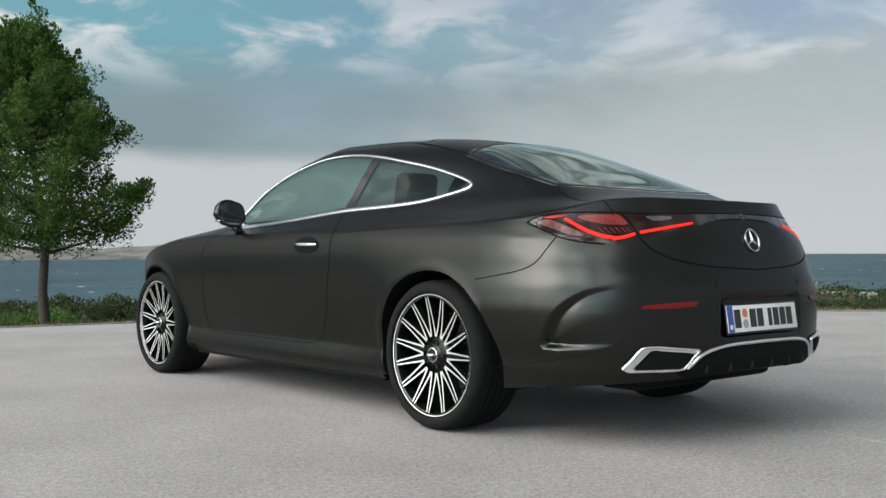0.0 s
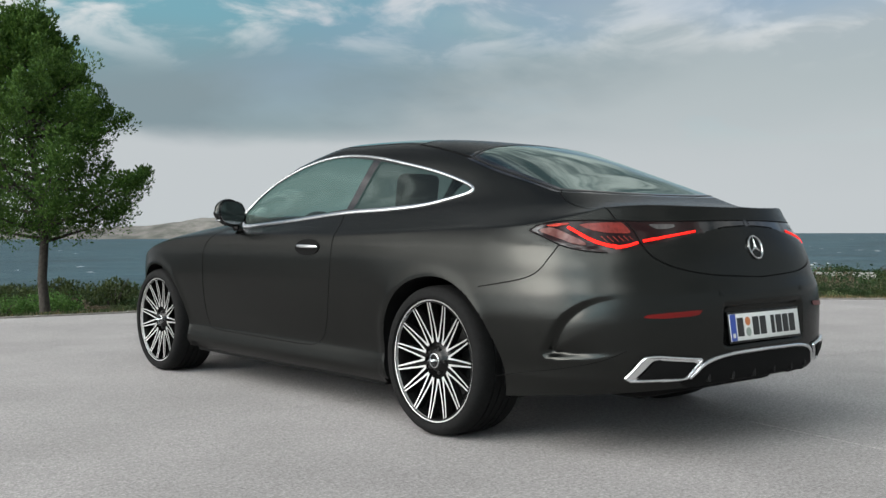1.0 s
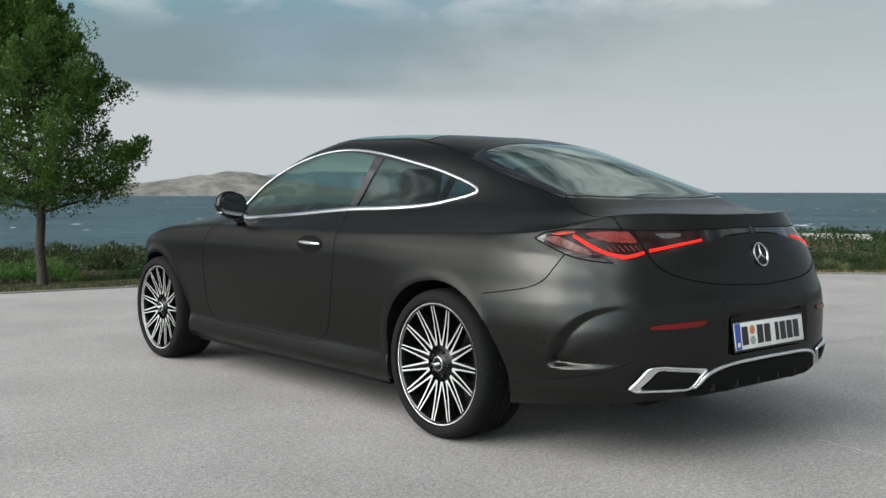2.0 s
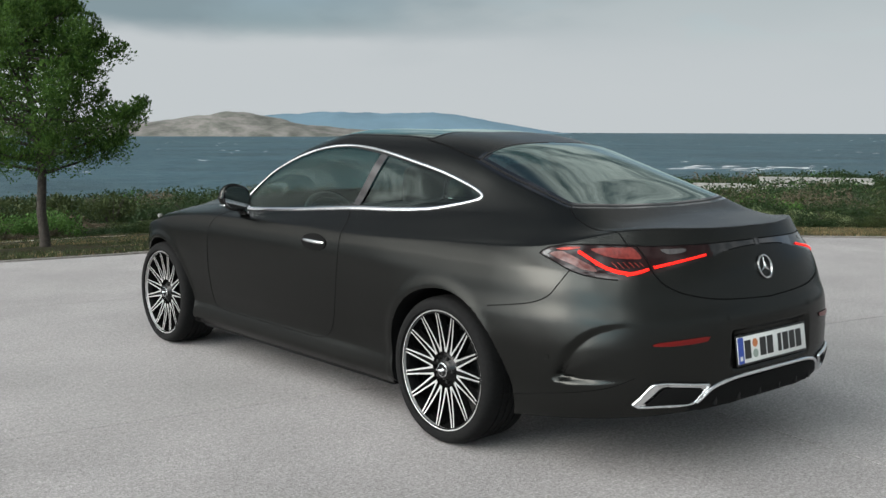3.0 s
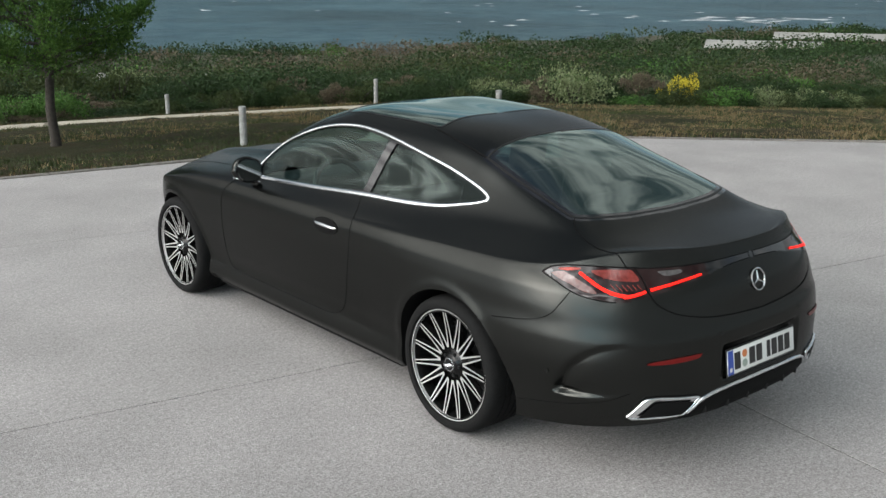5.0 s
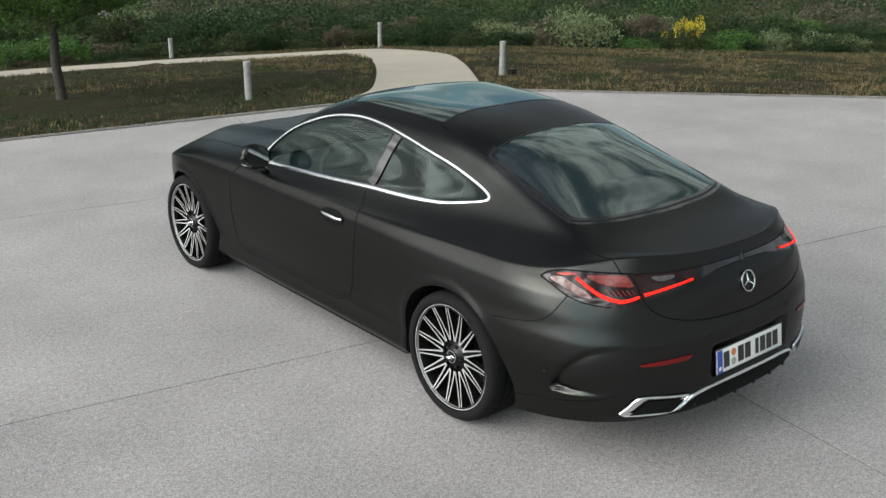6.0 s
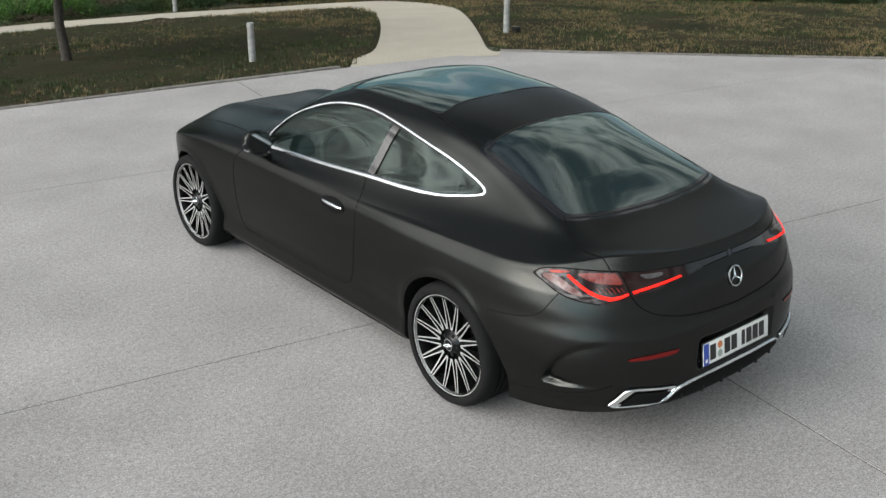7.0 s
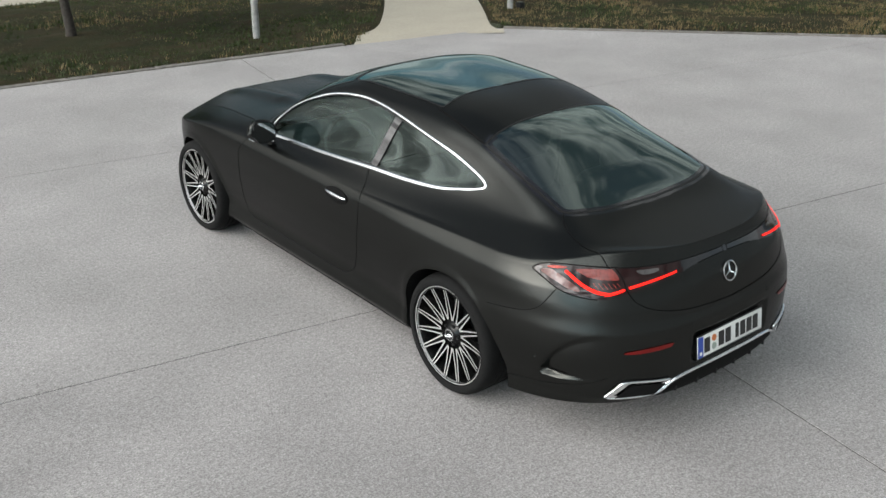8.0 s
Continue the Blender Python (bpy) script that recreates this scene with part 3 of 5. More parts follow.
def snap(way, poly, mask, reach):
    """Pull the skin's points that lie close to an outline onto it."""
    ax = AXES_OF[way]
    d, near = signed_distance(G[:, ax], poly)
    for i in np.nonzero(mask & (np.abs(d) < reach))[0]:
        hit, _ = onto(way, *near[i])
        if (hit - Vector(G[i])).length < 0.03 and abs(G[i, 0]) > 1e-5:
            G[i] = hit


snap("L", DLO, top_v, 0.0055)
for cy in ARCH_R:
    snap("L", arch_outline(cy), low_v, 0.006)
snap("T", REAR_GLASS, top_v, 0.005)
snap("T", SUNROOF, top_v, 0.005)
snap("T", WINDSCREEN, top_v, 0.005)
snap("B", LAMP, low_v & (G[:, 1] < -0.5) & (G[:, 0] > LAMP_SPLIT), 0.005)
snap("L", LAMP_SIDE, low_v & (G[:, 1] < -0.35) & (G[:, 0] <= LAMP_SPLIT), 0.005)

MID = G[QUADS].mean(1)
low_f = np.repeat(np.arange(NR - 1) < LOW_ROWS, NC - 1)


def within(way, poly):
    return signed_distance(MID[:, AXES_OF[way]], poly)[0] < 0


region = np.full(len(QUADS), "quarter_panel", dtype="<U20")
region[MID[:, 1] > 2.0] = "front_fender"
region[(MID[:, 1] > 3.05) & low_f & (MID[:, 2] < 0.72)] = "front_bumper"
region[(MID[:, 1] > 3.35) & low_f] = "front_bumper"
_seam_z = np.interp(-MID[:, 1], -BUMPER_SEAM[:, 0], BUMPER_SEAM[:, 1])
region[low_f & (MID[:, 1] < -0.345) & (MID[:, 2] < _seam_z)] = "rear_bumper"
region[~low_f & within("T", HOOD)] = "hood"
region[~low_f & (MID[:, 1] > 0.16) & (MID[:, 1] < 1.5) & (MID[:, 0] > -0.52) & (MID[:, 2] > 1.25)] = "roof_panel"
region[within("L", DOOR) & (MID[:, 1] > 0.7)] = "door"
region[low_f & (MID[:, 2] < 0.305) & (MID[:, 1] > 0.3) & (MID[:, 1] < 2.55)] = "sill"
_lidx = np.interp(MID[:, 1], LID_TOP[::-1, 1], LID_TOP[::-1, 0])
region[~low_f & (MID[:, 1] < -0.45) & (MID[:, 0] > _lidx)] = "boot_lid"
_lid_poly = np.vstack([LID_BACK, [(0.1, 0.724), (0.1, 1.1), (-0.626, 1.1)]])
region[low_f & (MID[:, 1] < -0.5) & within("B", _lid_poly)] = "boot_lid"
region[~low_f & within("T", WINDSCREEN) & (MID[:, 1] > 1.3)] = "windscreen"
region[~low_f & within("T", REAR_GLASS)] = "rear_window"
region[~low_f & within("T", SUNROOF)] = "sunroof"
region[~low_f & within("L", DLO) & (MID[:, 0] < -0.4)] = "side_glass"
_lamp = low_f & (MID[:, 1] < -0.35) & np.where(MID[:, 0] > LAMP_SPLIT, within("B", LAMP), within("L", LAMP_SIDE))
region[~low_f & within("L", DLO) & (MID[:, 0] < -0.4) & (MID[:, 1] < 0.845)] = "quarter_glass"
region[_lamp] = "tail_lamp"
region[_lamp & (MID[:, 0] > -0.30)] = "lamp_band"
for cy in ARCH_R:
    region[low_f & (np.hypot(MID[:, 1] - cy, MID[:, 2] - HUB_Z) < arch_radius(cy, MID[:, 1], MID[:, 2])) & (MID[:, 0] < -0.5)] = "gone"

_a, _b, _c, _d = (G[QUADS[:, k]] for k in range(4))
_fn = np.cross(_c - _a, _d - _b)
VN = np.zeros_like(G)
for k in range(4):
    np.add.at(VN, QUADS[:, k], _fn)
VN[np.abs(G[:, 0]) < 1e-5, 0] = 0
VN /= np.maximum(np.linalg.norm(VN, axis=1), 1e-12)[:, None]
if np.mean((VN * (G - (0, 1.3, 0.6))).sum(1)) < 0:
    VN, QUADS = -VN, QUADS[:, ::-1]

car = new("car")
tagged(car, "matte dark graphite two-door coupe parked on light concrete", "car")


def skin_part(name, mat, sides, label="", parent=None, out=0.0):
    """One panel of the skin: 'both' halves in one mesh, or 'l' / 'r' alone."""
    q = QUADS[region == name]
    idx, inv = np.unique(q, return_inverse=True)
    v, n, f = G[idx] + out * VN[idx], VN[idx], inv.reshape(-1, 4)
    made = []
    mv, mn, mf = v * (-1, 1, 1), n * (-1, 1, 1), f[:, ::-1]
    sets = {"both": [(np.vstack([v, mv]), np.vstack([n, mn]), np.vstack([f, mf + len(v)]))], "each": [(v, n, f), (mv, mn, mf)]}[sides]
    for vv, nn, ff in sets:
        made.append(mesh_object(name, vv, ff, mat, parent or car, label, True, nn))
    return made


doors = skin_part("door", PAINT, "each")
skin_part("front_fender", PAINT, "each")
skin_part("quarter_panel", PAINT, "each")
skin_part("sill", PAINT, "each")
skin_part("front_bumper", PAINT, "both")
rear_bumper = skin_part("rear_bumper", PAINT, "both")[0]
skin_part("hood", PAINT, "both")
roof = skin_part("roof_panel", PAINT, "both")[0]
boot_lid = skin_part("boot_lid", PAINT, "both")[0]
skin_part("windscreen", GLASS, "both", "clear tinted windscreen glass")
skin_part("rear_window", GLASS_DARK, "both", "dark tinted rear window")
skin_part("sunroof", GLASS_ROOF, "both", "dark glass roof panel")
side_glass = skin_part("side_glass", GLASS, "each", "greenish tinted side window glass", out=-0.004)
skin_part("quarter_glass", GLASS_QUARTER, "each", "darker tinted rear quarter glass", out=-0.004)
lamps = skin_part("tail_lamp", LAMP_DARK, "each", "smoked red wrap-around tail lamp")
skin_part("lamp_band", BLACK_GLOSS, "both", "gloss black strip between the tail lamps")


def ribbon(name, points, width, mat, parent, height=0.0, lift=0.0012, label="", ends=True):
    """A strip laid along the skin: points are (point, normal) pairs; width may vary along it."""
    n = len(points)
    verts, faces = [], []
    shape = ((-1, 0.0), (1, 0.0)) if not height else ((-1, -0.6), (-0.85, 0.55), (-0.4, 1.0), (0.4, 1.0), (0.85, 0.55), (1, -0.6))
    for i, (p, nn) in enumerate(points):
        tangent = (points[min(i + 1, n - 1)][0] - points[max(i - 1, 0)][0])
        if tangent.length < 1e-6:
            tangent = Vector((1, 0, 0))
        across = nn.cross(tangent.normalized()).normalized()
        w = width(i / (n - 1)) if callable(width) else width
        for s, h in shape:
            verts.append(p + across * (s * w / 2) + nn * (lift + h * height))
    k = len(shape)
    for i in range(n - 1):
        for j in range(k - 1):
            faces.append((i * k + j, i * k + j + 1, (i + 1) * k + j + 1, (i + 1) * k + j))
    return mesh_object(name, verts, faces, mat, parent, label, True)


def trace(way, path):
    return [onto(way, *p) for p in path]


def mirrored(points):
    return [(Vector((-p.x, p.y, p.z)), Vector((-n.x, n.y, n.z))) for p, n in points]


def both(name, points, width, mat, parents, **kw):
    ribbon(name, points, width, mat, parents[0], **kw)
    ribbon(name, mirrored(points), width, mat, parents[1], **kw)


def densify(path, step=0.012):
    out = [path[0]]
    for a, b in zip(path[:-1], path[1:]):
        k = max(1, int(np.hypot(*(b - a)) / step))
        out += [a + (b - a) * (i + 1) / k for i in range(k)]
    return np.array(out)


# panel gaps
GAP = 0.0055
_dlo = densify(np.vstack([DLO, DLO[:1]]))
both("door_gap", trace("L", densify(DOOR[:-2])), GAP, SEAM_AND_SHADE, (car, car))
both("bumper_gap", trace("L", densify(BUMPER_SEAM)), GAP * 0.8, SEAM_AND_SHADE, (car, car))
both("lid_gap", trace("T", densify(LID_TOP)), GAP, SEAM_AND_SHADE, (boot_lid, boot_lid))
both("lid_gap", trace("B", densify(LID_BACK)), GAP, SEAM_AND_SHADE, (boot_lid, boot_lid), lift=0.0022)
both("hood_gap", trace("T", densify(HOOD[6:-2])), GAP, SEAM_AND_SHADE, (car, car))
for _path in (REAR_GLASS, SUNROOF, WINDSCREEN):
    _q = densify(_path[_path[:, 0] <= 0.0])
    both("glass_seal", trace("T", _q), 0.014, BLACK_SATIN, (car, car), lift=0.0015)
both("roof_gap", trace("T", densify(smooth_path([(-0.490, 0.60), (-0.508, 0.40), (-0.520, 0.165)], 8))), 0.012, SEAM_AND_SHADE, (car, car))
# bright surround of the side windows, a dark rubber line inside it and the B-post
both("window_trim", trace("L", _dlo), lambda t: 0.017 if t < 0.52 else min(0.027, 0.017 + (t - 0.52) * 0.12), CHROME, (car, car), height=0.005, label="bright metal window surround")
_in = DLO + 0.013 * ((DLO.mean(0) - DLO) / np.linalg.norm(DLO.mean(0) - DLO, axis=1)[:, None])
both("window_rubber", trace("L", densify(np.vstack([_in, _in[:1]]))), 0.010, BLACK_SATIN, (car, car), lift=0.002)
both("post_cover", trace("L", densify(np.array([(0.835, 1.034), (0.812, 1.16), (0.785, 1.290)]))), 0.060, BLACK_GLOSS, (car, car), lift=0.003, label="gloss black window post")
both("windscreen_frame", trace("T", densify(REAR_GLASS[12:])), 0.05, BLACK_GLOSS, (car, car), lift=0.0004)

# wheel wells and underbody
for cy in ARCH_R:
    for sx in (-1, 1):
        bm = bmesh.new()
        k = 40
        rows = []
        for x, more in ((None, 0.0), (0.86, 0.004), (0.60, 0.02), (0.58, None)):
            rows.append([])
            for i in range(k + 1):
                a = math.pi * (-0.12 + 1.24 * i / k)
                rr = 0.06 if more is None else float(arch_radius(cy, cy + math.cos(a), HUB_Z + math.sin(a))) + more
                py, pz = cy + rr * math.cos(a), max(HUB_Z + rr * math.sin(a), 0.22)
                px = -onto("L", py, pz)[0].x - 0.002 if x is None else x
                rows[-1].append(bm.verts.new((sx * px, py, pz)))
        for a, b in zip(rows[:-1], rows[1:]):
            for i in range(k):
                bm.faces.new((a[i], a[i + 1], b[i + 1], b[i]))
        part("wheel_liner", bm, DARK, car)
bm = box_bm((-0.58, -0.42, 0.20), (0.58, 3.55, 0.24), 0.02)
for sx in (-1, 1):
    box_bm((min(sx * 0.56, sx * 0.84), 0.44, 0.17), (max(sx * 0.56, sx * 0.84), 2.42, 0.22), 0.01, bm=bm)
part("underbody", bm, DARK, car)


def patch(name, way, outline, mat, parent, lift=0.002, label="", flip=False, rings=5):
    """A thin plate that follows the skin inside an outline."""
    o = np.array(outline, float)
    c = o.mean(0)
    verts, faces = [], []
    n = len(o)
    for r in range(1, rings + 1):
        for p in o:
            h, nn = onto(way, *(c + (p - c) * r / rings))
            verts.append(h + nn * lift)
    h, nn = onto(way, *c)
    verts.append(h + nn * lift)
    last = len(verts) - 1
    for k in range(n):
        faces.append((last, k, (k + 1) % n))
        for r in range(rings - 1):
            a, b = r * n, (r + 1) * n
            faces.append((a + k, b + k, b + (k + 1) % n, a + (k + 1) % n))
    if flip:
        verts = [Vector((-v.x, v.y, v.z)) for v in verts]
    ob = mesh_object(name, verts, faces, mat, parent, label, True)
    return ob


def pair(name, way, outline, mat, parents, **kw):
    return [patch(name, way, outline, mat, parents[0], **kw), patch(name, way, outline, mat, parents[1], flip=True, **kw)]


# ---- tail lamps ----
_wedge = smooth_path([(-0.588, 0.922), (-0.625, 0.933), (-0.665, 0.922), (-0.715, 0.902), (-0.765, 0.880), (-0.785, 0.862), (-0.74, 0.868), (-0.69, 0.886), (-0.63, 0.905)], 5, True)
_upper = smooth_path([(-0.605, 0.941), (-0.64, 0.949), (-0.685, 0.951), (-0.68, 0.944), (-0.635, 0.937)], 4, True)
_clear = smooth_path([(-0.556, 0.923), (-0.575, 0.936), (-0.590, 0.930), (-0.580, 0.915), (-0.60, 0.906)], 4, True)
_pink = smooth_path([(-0.735, 0.944), (-0.69, 0.951), (-0.64, 0.952), (-0.615, 0.949), (-0.608, 0.912), (-0.65, 0.909), (-0.69, 0.913), (-0.72, 0.924)], 5, True)
_lens = smooth_path([(-0.525, 0.943), (-0.48, 0.945), (-0.425, 0.944), (-0.435, 0.931), (-0.50, 0.925)], 5, True)
pair("outer_lens", "L", _wedge, LAMP_OUTER, lamps, lift=0.0016, label="pinkish clear side lens")
pair("red_lens", "L", _upper, LAMP_RED, lamps, lift=0.0016, label="glowing red side lens")
pair("clear_lens", "L", _clear, LAMP_CLEAR, lamps, lift=0.0016, label="clear outer lamp lens")
pair("ribbed_lens", "B", _pink, LAMP_PINK, lamps, lift=0.0016, label="ribbed pinkish lamp lens")
pair("reversing_lens", "B", _lens, LAMP_CLEAR, lamps, lift=0.0016, label="small clear reversing lens")
for k in range(7):       # ribs of the lens
    x = -0.712 + 0.015 * k
    both("lens_rib", trace("B", densify(np.array([(x, 0.948), (x - 0.004, 0.916)]), 0.005)), 0.002, REFLECTOR, lamps, lift=0.0026)
_guide = trace("L", densify(smooth_path([(-0.690, 0.935), (-0.715, 0.922), (-0.785, 0.886), (-0.84, 0.864), (-0.880, 0.855)], 8), 0.006)) + trace("B", densify(smooth_path([(-0.690, 0.853), (-0.660, 0.857), (-0.632, 0.864), (-0.606, 0.872)], 6), 0.006))
both("light_guide", _guide, lambda t: 0.012 + 0.003 * math.sin(math.pi * t), LAMP_GLOW, lamps, height=0.002, lift=0.002, label="glowing red light strip")
_guide = trace("B", densify(smooth_path([(-0.586, 0.877), (-0.53, 0.887), (-0.45, 0.900), (-0.338, 0.917)], 8), 0.008))
both("light_guide", _guide, lambda t: 0.013 - 0.003 * t, LAMP_GLOW, lamps, height=0.002, lift=0.002, label="glowing red light strip")
for k in range(6):       # small red teeth above the guide
    x = -0.702 + 0.017 * k
    both("lamp_tooth", trace("B", densify(np.array([(x, 0.872 + 0.0015 * k), (x - 0.006, 0.897)]), 0.004)), 0.004, LAMP_PINK, lamps, lift=0.0022)
both("lamp_rim", trace("L", densify(np.vstack([LAMP_SIDE[-40:], LAMP_SIDE[:40]]))), 0.005, SEAM_AND_SHADE, lamps, lift=0.002)
both("lamp_rim", trace("B", densify(LAMP[LAMP[:, 0] < 0.0][8:60])), 0.004, SEAM_AND_SHADE, lamps, lift=0.002)

# ---- badge, plate, reflectors, sensors ----


def emblem(name, place, normal, radius, parent, mat=CHROME):
    """A round badge: a ring with three tapering rays."""
    e = revolve([(0.0, radius * 0.86), (0.004, radius * 0.88), (0.006, radius * 0.93), (0.004, radius * 0.99), (0.0, radius)], 48, "z")
    for k in range(3):
        a = math.pi / 2 + 2 * math.pi * k / 3
        d, s = Vector((math.cos(a), math.sin(a), 0)), Vector((-math.sin(a), math.cos(a), 0))
        tip, mid = bm_v(e, d * radius * 0.9), bm_v(e, Vector((0, 0, 0.006)))
        l, r = bm_v(e, (s - d * 0.55) * radius * 0.13), bm_v(e, (-s - d * 0.55) * radius * 0.13)
        e.faces.new((mid, l, tip))
        e.faces.new((mid, tip, r))
    ob = part(name, e, mat, parent, "bright round badge with three rays", smooth=False)
    z = Vector(normal).normalized()
    x = Vector((0, 0, 1)).cross(z).normalized()
    y = z.cross(x)
    ob.matrix_local = Matrix.Translation(place) @ Matrix((x, y, z)).transposed().to_4x4()
    return ob


def bm_v(bm, co):
    return bm.verts.new(co)


_h, _n = onto("B", 0.0, 0.848)
emblem("badge", _h + _n * 0.003 + Vector((-0.006, 0, 0)), _n, 0.052, boot_lid)

plate = new("number_plate")
plate.parent = rear_bumper
tagged(plate, "white plate with a blue band and dark lettering bars")
plate.matrix_local = Matrix.Translation((-0.006, -1.112, 0.5235)) @ Matrix.Rotation(radians(-8), 4, "X")


def plate_box(name, x0, x1, z0, z1, y0, mat, bevel=0.0, parent=plate):
    return part(name, box_bm((x0, -y0, z0), (x1, 0.002, z1), bevel), mat, parent)


plate_box("plate_holder", -0.268, 0.268, -0.064, 0.064, 0.001, BLACK_SATIN, 0.0008)
plate_box("plate_board", -0.259, 0.259, -0.055, 0.055, 0.004, PLATE_WHITE, 0.001)
plate_box("plate_band", -0.258, -0.218, -0.054, 0.054, 0.0052, PLATE_BLUE)
plate_box("band_bar", -0.247, -0.229, -0.042, -0.024, 0.0058, PLATE_WHITE)
for x, w in ((-0.188, 0.044), (-0.076, 0.044), (-0.022, 0.044), (0.052, 0.026), (0.098, 0.042), (0.150, 0.042), (0.202, 0.042)):
    plate_box("lettering_bar", x - w / 2, x + w / 2, -0.038, 0.038, 0.0056, PLATE_BLACK)
for z, m in ((0.022, STICKER_ORANGE), (-0.022, STICKER_GREY)):
    o = part("sticker", revolve([(0.0, 0.018), (0.002, 0.018), (0.002, 0.0)], 20, "z"), m, plate)
    o.matrix_local = Matrix.Translation((-0.134, -0.0045, z)) @ Matrix.Rotation(radians(90), 4, "X")

_refl = smooth_path([(-0.658, 0.582), (-0.632, 0.591), (-0.53, 0.599), (-0.425, 0.603), (-0.421, 0.596), (-0.445, 0.583), (-0.567, 0.576), (-0.638, 0.577)], 4, True)
pair("reflector", "B", _refl, REFLECTOR, (rear_bumper, rear_bumper), lift=0.004, label="thin red rear reflector")
for way, a, b in (("L", -0.646, 0.512), ("R", -0.646, 0.512), ("B", -0.30, 0.668), ("B", 0.30, 0.668)):
    p, n = onto(way, a, b)
    s = part("parking_sensor", revolve([(0.0, 0.0115), (0.002, 0.0115), (0.002, 0.0095), (0.0008, 0.0085), (0.0008, 0.0)], 20, "z"), PAINT, rear_bumper)
    s.matrix_local = Matrix.Translation(p) @ n.to_track_quat("Z", "Y").to_matrix().to_4x4()

# ---- exhaust trims, diffuser ----
_ex = np.vstack([smooth_path([(-0.718, 0.342), (-0.700, 0.372), (-0.676, 0.415), (-0.655, 0.425), (-0.62, 0.427)], 5), smooth_path([(-0.44, 0.410), (-0.434, 0.404), (-0.452, 0.385), (-0.482, 0.345), (-0.50, 0.337), (-0.56, 0.334), (-0.70, 0.333)], 5)])
_open = np.vstack([smooth_path([(-0.680, 0.345), (-0.658, 0.372), (-0.634, 0.404), (-0.61, 0.409)], 5), smooth_path([(-0.475, 0.397), (-0.468, 0.391), (-0.505, 0.352), (-0.52, 0.346)], 5)])
_ex, _open = _ex * (0.972, 1), (_open.mean(0) + (_open - _open.mean(0)) * (1.06, 1.14)) * (0.972, 1)
pair("exhaust_trim", "B", _ex, CHROME, (rear_bumper, rear_bumper), lift=0.010, label="bright trapezoid exhaust surround")
both("exhaust_edge", trace("B", densify(np.vstack([_ex, _ex[:2]]), 0.008)), 0.012, CHROME, (rear_bumper, rear_bumper), height=0.006, lift=0.009)
# the outlet has no depth: a dark plate over the trim paints its shade
pair("exhaust_opening", "B", _open, DARK, (rear_bumper, rear_bumper), lift=0.019, label="dark plate, painted shade of the exhaust outlet")
_dif = smooth_path([(-0.455, 0.335), (-0.41, 0.372), (-0.30, 0.403), (0.0, 0.413)], 6)
_low = smooth_path([(0.0, 0.285), (-0.3, 0.287), (-0.44, 0.298), (-0.49, 0.315)], 5)
_half = np.vstack([_dif, _low])
_dp = np.vstack([_dif, _dif[::-1][1:] * (-1, 1), _low[::-1] * (-1, 1), _low[1:]])
patch("diffuser", "B", _dp, DARK, rear_bumper, lift=0.004, label="black rear diffuser")
for x in (-0.36, -0.22, -0.075, 0.075, 0.22, 0.36):
    p, n = onto("B", x, 0.34)
    part("diffuser_fin", box_bm((x - 0.006, p.y - 0.005, 0.312), (x + 0.006, p.y + 0.04, 0.385), 0.004), BLACK_SATIN, rear_bumper)
_line = densify(np.vstack([smooth_path([(-0.458, 0.334), (-0.434, 0.355), (-0.405, 0.383), (-0.350, 0.405), (-0.234, 0.421), (0.0, 0.425)], 8)]))
_line = np.vstack([_line, _line[::-1][1:] * (-1, 1)])
ribbon("bumper_trim", trace("B", _line), 0.016, CHROME, rear_bumper, height=0.007, lift=0.003, label="bright bumper trim line")
# the lower fold is not shaped; a thin dark strip paints its shade
both("bumper_crease", trace("L", densify(smooth_path([(-0.40, 0.312), (-0.55, 0.342), (-0.747, 0.376), (-0.875, 0.411), (-0.945, 0.450)], 6))), 0.003, SEAM_AND_SHADE, (rear_bumper, rear_bumper), lift=0.0008)
part("exhaust_box", box_bm((-0.5, -0.85, 0.22), (0.5, -0.60, 0.30), 0.04), DARK, car)

# ---- door handles and mirrors ----
# no hollow behind the handles: a flat near-black oval stands for its shade
_el = [(1.004 + 0.115 * math.cos(a), 0.838 + 0.043 * math.sin(a)) for a in np.linspace(0, 2 * math.pi, 33)[:-1]]
pair("handle_recess", "L", _el, SEAM_AND_SHADE, doors, lift=0.004, label="dark oval patch, painted shade of the handle recess")
for sx, d in ((-1, doors[0]), (1, doors[1])):
    pts, nn = [], None
    for t in np.linspace(-1, 1, 15):
        p, nn = onto("L", 1.004 + 0.102 * t, 0.843 + 0.002 * t)
        pts.append(((Vector((p.x if sx < 0 else -p.x, p.y, p.z)) + Vector((sx * 0.014 * (1 - t ** 4), 0, 0))), Vector((sx, 0, 0.25)).normalized()))
    ribbon("handle", pts, lambda t: 0.020 * (1 - 0.5 * abs(2 * t - 1) ** 3), CHROME, d, height=0.006, lift=0.003, label="bright pull handle")


